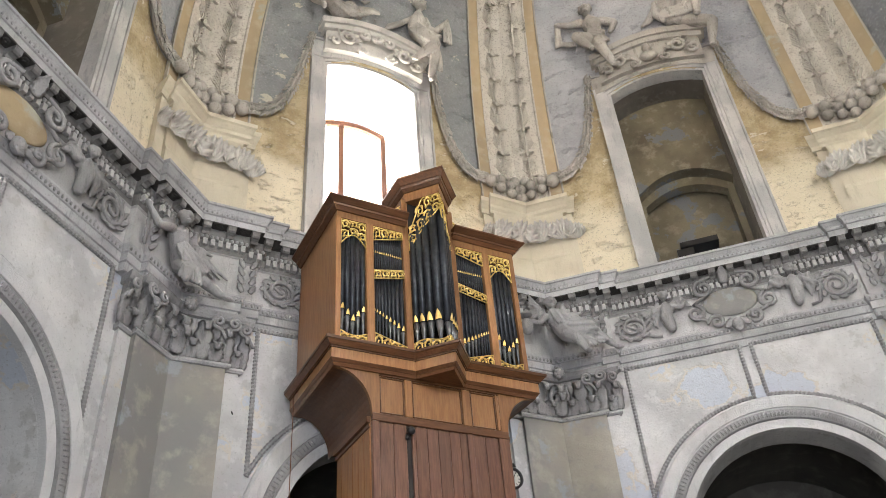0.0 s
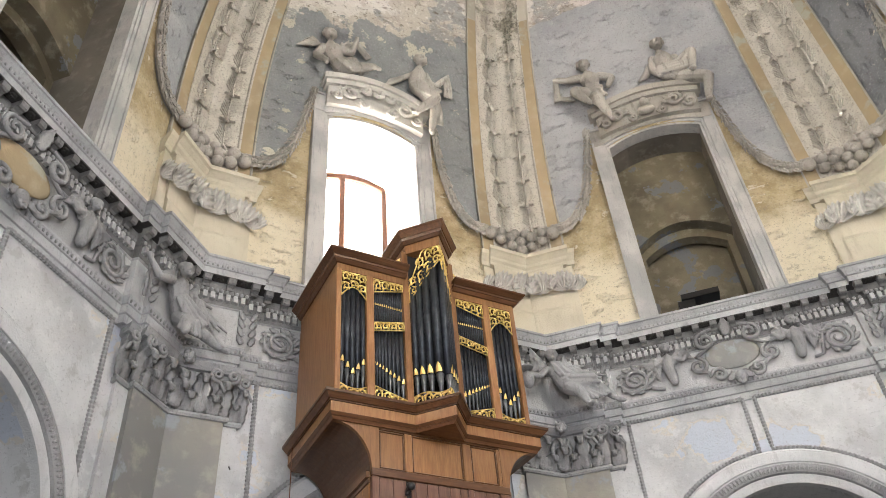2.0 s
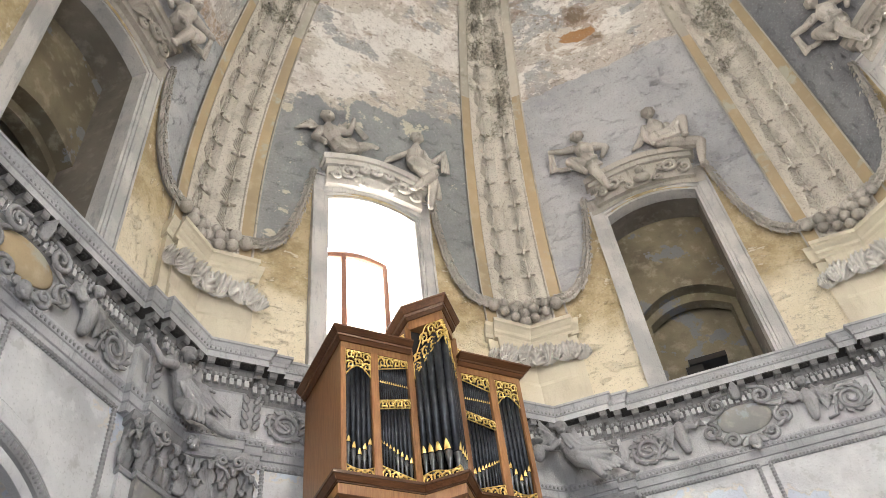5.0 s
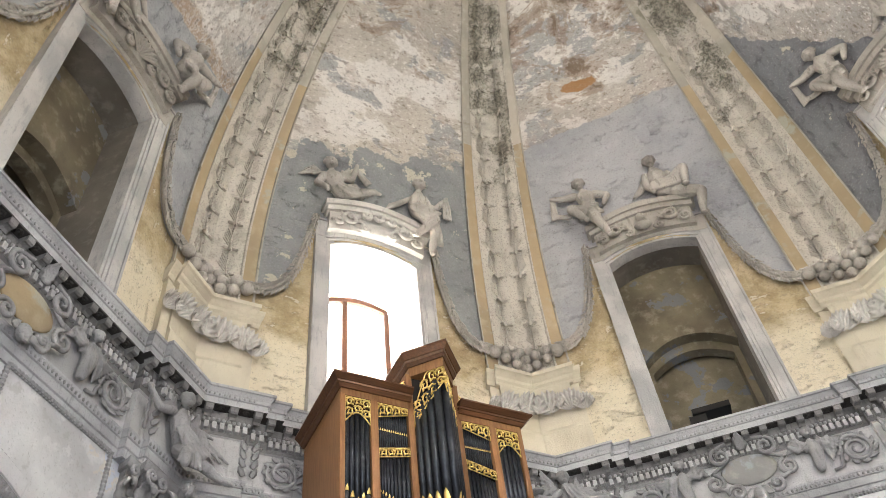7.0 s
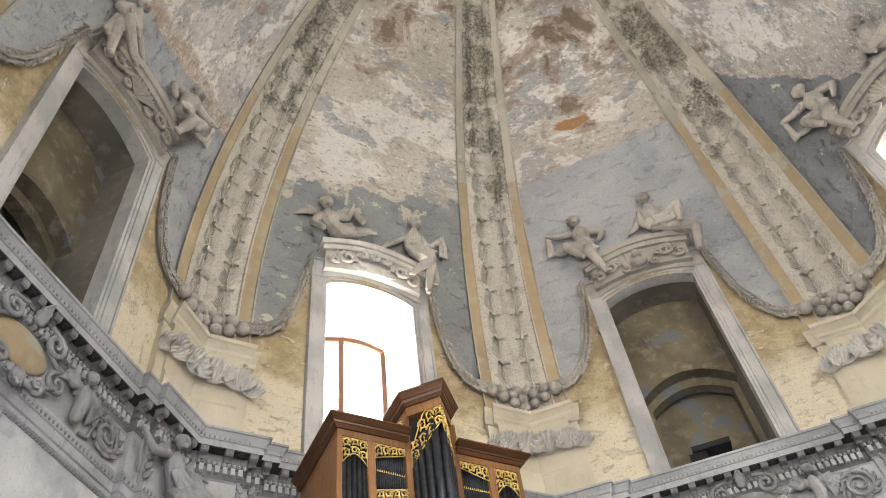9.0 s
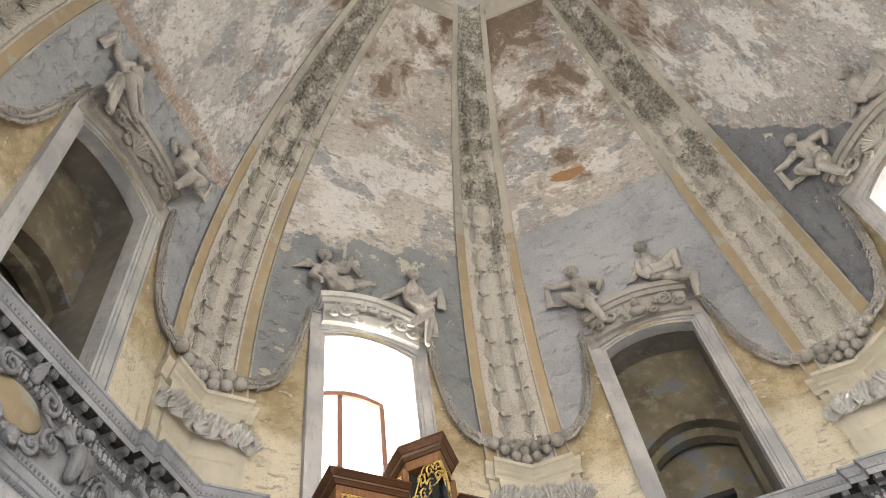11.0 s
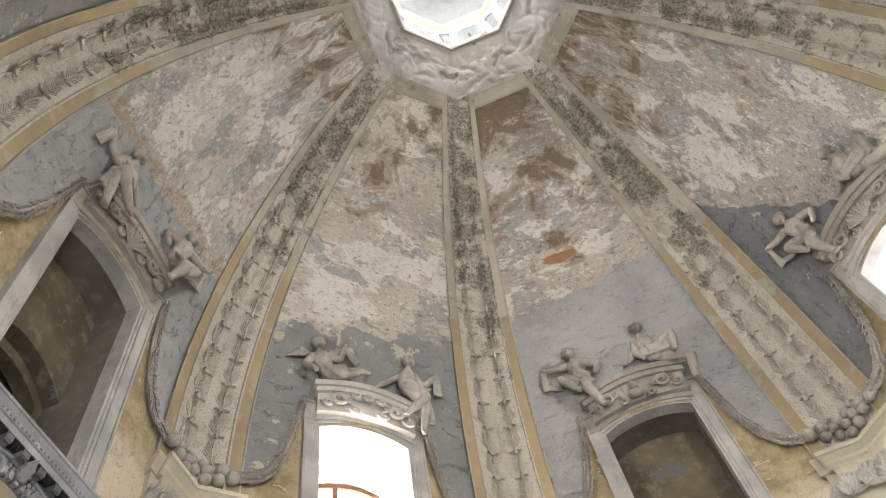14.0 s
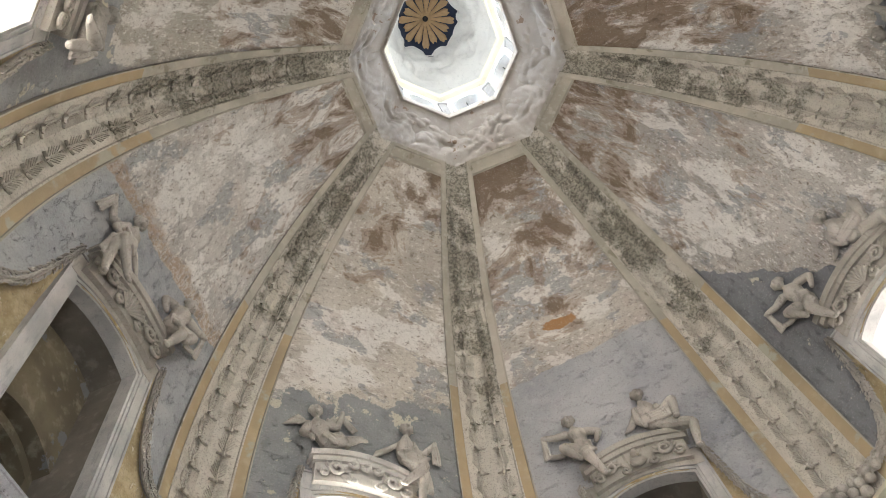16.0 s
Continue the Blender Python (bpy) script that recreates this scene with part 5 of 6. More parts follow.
def reclining_youth():
    return figure_mesh("reclining_youth", [
        *trunk((0.62, 14.18), (0.66, 14.0), (0.62, 13.76), (0.70, 13.55)),
        *arm((0.45, 14.06), (0.38, 13.76), (0.47, 13.5), (0.16, 0.2, 0.28)), *arm((0.88, 13.98), (1.0, 13.78), (1.12, 13.72), (0.14, 0.12, 0.14)),
        *leg((0.74, 13.5), (1.24, 13.86), (1.14, 13.28), (0.2, 0.3, 0.26)), *leg((0.86, 13.48), (1.36, 12.95), (1.2, 12.35), (0.12, 0.2, 0.18)),
        *cloth((0.48, 13.62), (1.1, 13.6), (0.02, 0, 0.28), 7, 0.045, 0.3, 0.36, 0.03), *cloth((0.4, 14.0), (0.14, 13.66), (0.16, 0, 0.05), 5, 0.036, 0.12, 0.12),
        *cloth((0.95, 13.62), (1.2, 13.8), (0.1, 0, 0.12), 4, 0.045, 0.36, 0.36, 0.02)],
        [*head_of(0.64, 14.37), *ext(1.2, 12.28, 0.2, 0.055, 0.08), *ext(1.12, 13.22, 0.28, 0.06, 0.09), *ext(0.48, 13.47, 0.3)], (), 0.014, 1.32)


FIG = [winged_child(), scarf_bearer(), reaching_youth(), reclining_youth()]
WHO = {0: (1, 2), 1: (0, 1), 2: (2, 3), 3: (2, 3), 4: (0, 1), 5: (2, 3), 6: (0, 1), 7: (2, 1)}
WORDS = ["grey stucco winged child reclining on a window hood", "grey stucco seated figure holding out a scarf", "grey stucco youth stretching out an arm", "grey stucco youth reclining with raised knee"]
for k, (a, b2) in WHO.items():
    for side, i in ((-1, a), (1, b2)):
        ob = new("statue", FIG[i])
        native = -1 if i in (0, 2) else 1
        ob.matrix_basis = bay(k) if native == side else bay(k) @ Matrix.Diagonal((-1, 1, 1, 1))
        tagged(ob, WORDS[i], "statue", "window hood statues")


def corner_angel():
    h = (-0.02, 7.36, 7.08)
    return figure_mesh("corner_angel", [
        ((0.0, 7.4, 6.92), 0.10, (0.03, 7.42, 6.72), 0.135), ((0.03, 7.42, 6.72), 0.13, (0.18, 7.36, 6.47), 0.155),
        ((-0.12, 7.4, 6.85), 0.06, (-0.28, 7.3, 6.66), 0.05), ((-0.28, 7.3, 6.66), 0.05, (-0.46, 7.32, 6.72), 0.04),
        ((0.13, 7.4, 6.84), 0.06, (0.28, 7.3, 6.66), 0.05), ((0.28, 7.3, 6.66), 0.05, (0.1, 7.24, 6.55), 0.04),
        ((0.18, 7.32, 6.45), 0.125, (0.50, 7.12, 6.42), 0.10), ((0.50, 7.12, 6.42), 0.095, (0.82, 7.14, 6.14), 0.05),
        ((0.15, 7.3, 6.42), 0.125, (0.26, 7.1, 6.25), 0.10), ((0.26, 7.1, 6.25), 0.09, (0.36, 7.08, 6.02), 0.05),
        *[((0.08 + 0.035 * i, 7.27 - 0.03 * (i % 2), 6.58 - 0.03 * i), 0.032, (0.36 + 0.075 * i, 7.05 - 0.035 * (i % 2) + 0.01 * i, 6.05 + 0.026 * i), 0.03) for i in range(7)],
        *[((0.14 + 0.012 * i, 7.25 - 0.02 * (i % 2), 6.62 - 0.035 * i), 0.028, (0.52 + 0.02 * i, 7.02 - 0.02 * (i % 2), 6.50 - 0.05 * i), 0.026) for i in range(4)],
        *folds((0.0, 7.29, 6.92), (0.16, 7.24, 6.62), (0.24, 0, 0), 5, 0.024, 0.026)],
        [(h, 0.095, 0.105, 0.125), ((0.9, 7.12, 6.09), 0.085, 0.05, 0.04), ((0.38, 7.04, 5.99), 0.05, 0.08, 0.035), ((-0.48, 7.34, 6.62), 0.10, 0.10, 0.16), ((-0.48, 7.34, 6.84), 0.12, 0.12, 0.03), *hair(h, 0.11)],
        [((0.14, 7.58, 7.0), (0.84, 7.50, 6.66), 0.32), ((-0.1, 7.56, 6.98), (-0.42, 7.56, 6.9), 0.26)], 0.014, 0.92, M_STUC)


def corner_spot(x, z, d=0.2):
    """A place d in front of the corner's frieze."""
    return (x, 7.955 - T8 * abs(x) - d, z)


def pointing_angel():
    def seg(a, b2, r0, r1, d0=0.2, d1=0.2):
        return (corner_spot(*a, d0), r0, corner_spot(*b2, d1), r1)
    h = corner_spot(-0.34, 7.1, 0.3)
    return figure_mesh("pointing_angel", [
        seg((-0.34, 6.98), (-0.36, 6.84), 0.055, 0.12), seg((-0.36, 6.84), (-0.32, 6.6), 0.135, 0.11), seg((-0.32, 6.6), (-0.23, 6.42), 0.11, 0.13),
        seg((-0.50, 6.86), (-0.76, 6.72), 0.065, 0.052), seg((-0.76, 6.72), (-0.97, 6.9), 0.052, 0.036, 0.2, 0.16),
        seg((-0.18, 6.86), (-0.04, 6.64), 0.065, 0.052), seg((-0.04, 6.64), (-0.16, 6.46), 0.052, 0.036, 0.2, 0.34),
        seg((-0.20, 6.4), (0.03, 6.24), 0.12, 0.09, 0.22, 0.42), seg((0.03, 6.24), (0.30, 6.06), 0.085, 0.048, 0.42, 0.4),
        seg((-0.26, 6.38), (-0.30, 6.16), 0.12, 0.09, 0.22, 0.46), seg((-0.30, 6.16), (-0.34, 5.98), 0.085, 0.05, 0.46, 0.5),
        *folds(corner_spot(-0.40, 6.6, 0.34), corner_spot(-0.05, 6.25, 0.5), (0.2, 0, 0.16), 6, 0.034, 0.036, 0.03),
        *folds(corner_spot(-0.22, 6.4, 0.4), corner_spot(-0.25, 6.02, 0.5), (0.3, 0, 0), 6, 0.034, 0.034, 0.02)],
        [(h, 0.095, 0.105, 0.125), *hair(h, 0.115), (corner_spot(0.36, 6.03, 0.42), 0.085, 0.05, 0.04), (corner_spot(-0.99, 6.93, 0.16), 0.05, 0.045, 0.045)],
        [(corner_spot(-0.12, 6.98, 0.1), corner_spot(0.46, 6.46, 0.08), 0.34), (corner_spot(-0.42, 6.95, 0.06), corner_spot(-0.66, 6.98, 0.05), 0.2)], 0.013, 1.0, M_STUC)


ANGEL, POINTING = corner_angel(), pointing_angel()
for k in range(8):
    ob = new("angel_statue", POINTING if k == 1 else ANGEL)
    ob.matrix_basis = corner(k)
    tagged(ob, "grey stucco winged angel stretching an arm along the frieze" if k == 1 else "grey stucco winged angel seated on a pilaster capital", "statue", "corner angels")


# ---- frieze carving ----
def cherub_mesh():
    return figure_mesh("frieze_cherub", [
        ((0, 7.46, 6.98), 0.075, (0.02, 7.44, 6.75), 0.105), ((0.02, 7.44, 6.75), 0.10, (-0.02, 7.46, 6.5), 0.07),
        ((-0.08, 7.45, 6.95), 0.045, (-0.24, 7.42, 6.85), 0.04), ((-0.24, 7.42, 6.85), 0.04, (-0.34, 7.44, 6.98), 0.03),
        ((0.08, 7.45, 6.95), 0.045, (0.22, 7.42, 6.84), 0.04)],
        [((0, 7.38, 7.12), 0.075, 0.08, 0.09), *hair((0, 7.38, 7.12), 0.09)], [((0.1, 7.5, 6.95), (0.48, 7.48, 6.9), 0.2), ((-0.1, 7.5, 6.95), (-0.42, 7.48, 6.92), 0.16)], 0.015, 1.0, M_STUC)


def vine(bm, s):
    """Rinceau: a scrolling stem with leaves at the end of the frieze."""
    y = 7.51
    scroll(bm, (s * 1.62, 6.68), 0.25, y, 2.0, math.pi * 0.8, -s, 0.03, [(s * 1.18, 6.42), (s * 1.32, 6.45)])
    scroll(bm, (s * 1.32, 6.86), 0.10, y, 1.4, 0, s, 0.02)
    for i in range(11):
        a = radians(33 * i)
        leaf(bm, (s * 1.62 + 0.2 * math.cos(a), y, 6.68 + 0.2 * math.sin(a)), (s * 1.62 + 0.34 * math.cos(a + 0.5), y, 6.68 + 0.29 * math.sin(a + 0.5)), 0.05, 0.04, 3)
    for i in range(4):
        z = 6.42 + 0.14 * i
        leaf(bm, (s * 2.12, y - 0.19, z), (s * 2.05, y - 0.21, z + 0.13), 0.05, 0.04, 3)
        leaf(bm, (s * 2.22, y - 0.19, z), (s * 2.32, y - 0.21, z + 0.13), 0.05, 0.04, 3)


CHERUB = cherub_mesh()
for k in (0, 1, 2, 3):
    root = empty("cartouche", bay(k), "grey stucco cartouche with scrolled frame on the frieze", "cartouche", "frieze cartouches")
    bm = bmesh.new()
    ball(bm, (0, 7.53, 6.80), 0.44, 0.05, 0.27, seg=22, rings=12)
    part("shield", bm, M_PIER if k else M_OCHRE, root, "worn painted oval shield", True)
    for s in (-1, 1):
        bm = bmesh.new()
        scroll(bm, (s * 0.36, 7.08), 0.17, 7.44, 1.5, math.pi / 2, -s, 0.032, [(0.0, 7.30), (s * 0.15, 7.30)])
        scroll(bm, (s * 0.58, 6.66), 0.16, 7.46, 1.4, math.pi / 2, s, 0.03, [(s * 0.30, 6.98), (s * 0.45, 6.9)])
        scroll(bm, (s * 0.30, 6.42), 0.13, 7.44, 1.4, math.pi, s, 0.032, [(s * 0.55, 6.55), (s * 0.45, 6.5)])
        leaf(bm, (s * 0.05, 7.44, 6.42), (s * 0.22, 7.4, 6.22), 0.07, 0.05, 4)
        part("scroll", bm, M_STUC, root, smooth=True)
    bm = bmesh.new()
    ball(bm, (0, 7.40, 6.30), 0.10, 0.08, 0.12)
    part("boss", bm, M_STUC, root, smooth=True)
    for a, b2, w, c in (((0, 7.40, 6.36), (0, 7.36, 6.10), 0.10, 0.04), ((0, 7.42, 7.1), (0, 7.34, 7.38), 0.11, 0.08)):
        bm = bmesh.new()
        leaf(bm, a, b2, w, c, 4)
        part("leaf", bm, M_STUC, root, smooth=True)
    for s in (-1, 1):
        ob = new("frieze_cherub", CHERUB)
        ob.matrix_basis = bay(k) @ Matrix.Translation((s * 1.02, 0, -0.03)) @ Matrix.Diagonal((s, 1, 1, 1))
        tagged(ob, "grey stucco winged half figure on the frieze", "statue", "frieze figures")
        bm = bmesh.new()
        vine(bm, s)
        ob = obj("vine_relief", bm, M_STUC, True)
        ob.matrix_basis = bay(k)
        tagged(ob, "scrolling acanthus vine relief on the frieze", "relief", "frieze vines")


# ---- organ ----
OX = 0.025          # the organ's middle along its wall
OY, OBACK = 5.8, 7.3
TIP = 5.42           # front point of the middle tower
organ = empty("organ", bay(1) @ Matrix.Translation((OX, 0, 0)), "brown oak pipe organ with dark pipes and gilded carving", "organ")


def plan_band(bm, e0, e1, z0, z1, tower=True, hw=1.405, back=OBACK, solid=0.25):
    """A moulding round three sides of the case, bending out round the pointed tower; e0 and e1: overhang at bottom and top."""
    def line(e):
        q = [(-hw - e, back), (-hw - e, OY - e)]
        if tower:
            q += [(-0.33 - 0.42 * e, OY - e), (0.0, TIP - 1.4 * e), (0.33 + 0.42 * e, OY - e)]
        q += [(hw + e, OY - e), (hw + e, back)]
        return q
    a, b2 = line(e0), line(e1)
    inner = line(-solid)
    loft(bm, [[(p[0], p[1], z0) for p in a], [(p[0], p[1], z1) for p in b2]], closed_ring=False, caps=False)
    for pl, z in ((a, z0), (b2, z1)):
        loft(bm, [[(p[0], p[1], z) for p in pl], [(p[0], p[1], z) for p in inner]], closed_ring=False, caps=False)


def frame_box(name, x0, x1, y0, y1, z0, z1, mat, parent=organ, label=""):
    bm = bmesh.new()
    vs = box(bm, x0, x1, y0, y1, z0, z1)
    bmesh.ops.bevel(bm, geom=bm.edges[:], offset=0.006, segments=1, affect="EDGES")
    return part(name, bm, mat, parent, label)


# case: side walls, back, roof, stiles
for s in (-1, 1):
    frame_box("side_panel", min(s * 1.405, s * 1.37), max(s * 1.405, s * 1.37), OY + 0.05, OBACK, 4.9, 6.95, M_OAK)
    frame_box("corner_stile", min(s * 1.41, s * 1.335), max(s * 1.41, s * 1.335), OY, OY + 0.07, 4.95, 6.95, M_OAK)
    frame_box("stile", min(s * 0.975, s * 0.865), max(s * 0.975, s * 0.865), OY, OY + 0.07, 4.95, 6.95, M_OAK)
    frame_box("tower_stile", min(s * 0.42, s * 0.325), max(s * 0.42, s * 0.325), OY, OY + 0.07, 4.95, 7.55, M_OAK)
frame_box("back_panel", -1.37, 1.37, OBACK - 0.05, OBACK, 4.9, 6.95, M_OAK)
frame_box("inner_back", -1.36, 1.36, OY + 0.22, OY + 0.25, 4.95, 6.95, M_CASE, label="near-black board painted as the shade inside the organ case")
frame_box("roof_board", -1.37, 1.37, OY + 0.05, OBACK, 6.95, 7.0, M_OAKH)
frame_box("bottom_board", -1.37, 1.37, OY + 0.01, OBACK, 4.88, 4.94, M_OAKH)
bm = bmesh.new()
for z0, z1 in ((6.95, 7.56),):
    box(bm, -0.33, 0.33, OY + 0.02, OY + 0.5, z0, z1)
part("tower_back", bm, M_CASE, organ, "near-black block painted as the shade inside the tower")
for s in (-1, 1):
    frame_box("tower_side", min(s * 0.36, s * 0.33), max(s * 0.36, s * 0.33), OY, OY + 0.55, 6.9, 7.58, M_OAK)
# cornice of the side fields: three steps on either side of the tower
for s in (-1, 1):
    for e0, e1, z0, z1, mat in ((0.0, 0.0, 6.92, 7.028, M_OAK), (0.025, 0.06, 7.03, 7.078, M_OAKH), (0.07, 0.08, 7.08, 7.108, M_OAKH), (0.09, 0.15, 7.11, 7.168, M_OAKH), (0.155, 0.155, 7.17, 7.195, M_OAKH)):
        bm = bmesh.new()

        def ln(e):
            return [(s * 0.37, OY - e), (s * (1.405 + e), OY - e), (s * (1.405 + e), OBACK)]
        a, b2 = ln(e0), ln(e1)
        inn = [(s * 0.37, OY + 0.3), (s * 1.1, OY + 0.3), (s * 1.1, OBACK)]
        rings = [[(p[0], p[1], z0) for p in inn], [(p[0], p[1], z0) for p in a], [(p[0], p[1], z1) for p in b2], [(p[0], p[1], z1) for p in inn]]
        loft(bm, rings, closed_ring=False, caps=False, closed_path=True)
        part("cornice_fascia" if mat is M_OAK else "cornice_moulding", bm, mat, organ)
# tower cornice, pointed in plan
for e0, e1, z0, z1, mat in ((0.0, 0.0, 7.50, 7.658, M_OAK), (0.02, 0.05, 7.66, 7.708, M_OAKH), (0.055, 0.065, 7.71, 7.758, M_OAKH), (0.075, 0.125, 7.76, 7.848, M_OAKH), (0.13, 0.13, 7.85, 7.885, M_OAKH)):
    bm = bmesh.new()

    def lt(e):
        return [(-0.36 - e, OY + 0.55), (-0.36 - e, OY - 0.42 * e), (0.0, TIP - 0.02 - 1.25 * e), (0.36 + e, OY - 0.42 * e), (0.36 + e, OY + 0.55)]
    loft(bm, [[(p[0], p[1], z0) for p in lt(e0)], [(p[0], p[1], z1) for p in lt(e1)]], caps=True)
    part("tower_fascia" if mat is M_OAK else "tower_moulding", bm, mat, organ)
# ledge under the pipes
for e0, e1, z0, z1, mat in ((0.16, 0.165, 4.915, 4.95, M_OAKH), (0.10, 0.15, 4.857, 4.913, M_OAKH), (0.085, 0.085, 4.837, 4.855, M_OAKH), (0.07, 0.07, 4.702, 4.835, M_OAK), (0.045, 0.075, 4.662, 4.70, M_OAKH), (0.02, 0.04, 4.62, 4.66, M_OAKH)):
    bm = bmesh.new()
    plan_band(bm, e0, e1, z0, z1)
    bmesh.ops.remove_doubles(bm, verts=bm.verts, dist=0.0005)
    part("ledge_fascia" if mat is M_OAK else "ledge_moulding", bm, mat, organ)
bm = bmesh.new()
vs = [bm.verts.new(v) for v in ((-0.33, OY, 4.64), (0.0, TIP - 0.02, 4.64), (0.33, OY, 4.64), (0.0, OY + 0.2, 4.64))]
v2 = [bm.verts.new((v.co.x, v.co.y, 4.68)) for v in vs]
bm.faces.new(vs)
bm.faces.new(v2[::-1])
for i in range(4):
    bm.faces.new((vs[i], vs[(i + 1) % 4], v2[(i + 1) % 4], v2[i]))
part("tower_soffit", bm, M_OAKH, organ)


# pipes
def pipe_parts(x, y, r, z_foot, z_mouth, z_top, turn=0.0):
    foot_mat = M_FOOT if r > 0.025 else M_PIPE
    bm = bmesh.new()
    n = 14
    body = [[(x + r * math.cos(2 * math.pi * i / n), y + r * math.sin(2 * math.pi * i / n), z) for i in range(n)] for z in (z_mouth, z_top)]
    loft(bm, body)
    p = part("pipe", bm, M_PIPE, organ, smooth=True)
    for f in p.data.polygons:
        f.use_smooth = len(f.vertices) == 4
    bm = bmesh.new()
    loft(bm, [[(x + q * math.cos(2 * math.pi * i / n), y + q * math.sin(2 * math.pi * i / n), z) for i in range(n)] for q, z in ((r * 0.28, z_foot), (r * 0.96, z_mouth - 0.012), (r * 0.8, z_mouth - 0.002))])
    part("foot", bm, foot_mat, p, "pale tin pipe foot" if foot_mat is M_FOOT else "", True)
    bm = bmesh.new()
    w, h = r * 0.78, r * 2.7
    rows = []
    for i in range(7):
        q = i / 6
        ww = w * math.cos(q * math.pi / 2) ** 0.8 + 0.0008
        rows.append([(x + ww * math.sin(a) / max(math.sin(1.0), 1e-6), -0.004 + y - r * math.cos(a * ww / w * 0.9) - 0.003, z_mouth + h * q) for a in (-1, -0.5, 0, 0.5, 1)])
    if turn:
        c, s_ = math.cos(turn), math.sin(turn)
        rows = [[(x + (px - x) * c - (py - y) * s_, y + (px - x) * s_ + (py - y) * c, pz) for px, py, pz in row] for row in rows]
    front = loft(bm, rows, closed_ring=False, caps=False)
    part("mouth", bm, M_GOLD, p, "gilded pipe mouth", True)


def pipe_field(x0, x1, n, z_foot, mouth, top, y0=OY + 0.06, y1=None, grow=0.0):
    y1 = y0 if y1 is None else y1
    ws = [1.0 + grow * (i / max(1, n - 1) - 0.5) for i in range(n)]
    tot = sum(ws)
    acc = 0.0
    for i in range(n):
        q = (acc + ws[i] / 2) / tot
        acc += ws[i]
        w = math.hypot(x1 - x0, y1 - y0) * ws[i] / tot
        pipe_parts(x0 + (x1 - x0) * q, y0 + (y1 - y0) * q, w * 0.465, z_foot, mouth(q), top(q), math.atan2(y1 - y0, x1 - x0))


for s in (-1, 1):
    a, b2 = sorted((s * 1.335, s * 0.975))
    pipe_field(a, b2, 5, 5.08, lambda q: 5.32 + 0.22 * abs(q - 0.5) * 2 * 0.9, lambda q: 6.72 - 0.1 * abs(q - 0.5))
    a, b2 = s * 0.865, s * 0.42
    if s < 0:
        pipe_field(-0.865, -0.42, 9, 5.08, lambda q: 5.56 - 0.27 * q, lambda q: 6.02 + 0.12 * q, grow=0.7)
        pipe_field(-0.865, -0.42, 14, 6.16, lambda q: 6.50 - 0.02 * q, lambda q: 6.86, y0=OY + 0.07)
    else:
        pipe_field(0.42, 0.865, 9, 5.08, lambda q: 5.29 + 0.27 * q, lambda q: 6.14 - 0.12 * q, grow=-0.7)
        pipe_field(0.42, 0.865, 14, 6.16, lambda q: 6.50, lambda q: 6.86, y0=OY + 0.07)
pipe_field(-0.315, -0.02, 4, 5.08, lambda q: 5.44 - 0.05 * q, lambda q: 6.85 + 0.52 * q, OY + 0.01, TIP + 0.09, grow=0.35)
pipe_field(0.02, 0.315, 4, 5.08, lambda q: 5.39 + 0.05 * q, lambda q: 7.37 - 0.52 * q, TIP + 0.09, OY + 0.01, grow=-0.35)


# gilded pierced carving: scrolls and leaves along a strip
def gilded(x0, x1, low, high, y0, y1=None, rows=1):
    """Pierced foliage filling a strip; low and high give its edges at 0 to 1 along it."""
    y1 = y0 if y1 is None else y1
    bm = bmesh.new()
    L = math.hypot(x1 - x0, y1 - y0)
    n = max(2, round(L / 0.115))

    def at(q, z, d=0.0):
        return (x0 + (x1 - x0) * q, y0 + (y1 - y0) * q - d, z)
    for r in range(rows):
        for i in range(n):
            q = (i + 0.5) / n
            lo, hi = low(q), high(q)
            lo, hi = lo + (hi - lo) * r / rows, lo + (hi - lo) * (r + 1) / rows
            cz, h = (lo + hi) / 2, (hi - lo) * 0.46
            flip = 1 if (i + r) % 2 else -1
            pts = []
            for j in range(19):
                a = flip * (j / 18 * 2.6 * math.pi) + (0 if flip > 0 else math.pi)
                rr = 1 - 0.85 * j / 18
                pts.append(at(q + 0.52 / n * rr * math.cos(a), cz + h * rr * math.sin(a), 0.012 * (j / 18)))
            tube(bm, pts, [0.0155 - 0.006 * j / 18 for j in range(19)], 5)
            for a in (0.6, 2.2, 3.9, 5.3):
                p = Vector(at(q + 0.30 / n * math.cos(a), cz + h * 0.55 * math.sin(a)))
                e = Vector(at(q + 0.62 / n * math.cos(a + 0.4), cz + h * 1.05 * math.sin(a + 0.4)))
                tube(bm, [p, p.lerp(e, 0.5) + Vector((0, -0.012, 0)), e], [0.008, 0.02, 0.006], 5)
    for f in (low, high):
        tube(bm, [at(i / 12, f(i / 12)) for i in range(13)], 0.010, 5)
    for q in (0.0, 1.0):
        tube(bm, [at(q, low(q)), at(q, high(q))], 0.008, 5)
    part("gilded_carving", bm, M_GOLD, organ, "pierced gilded foliage carving", True)


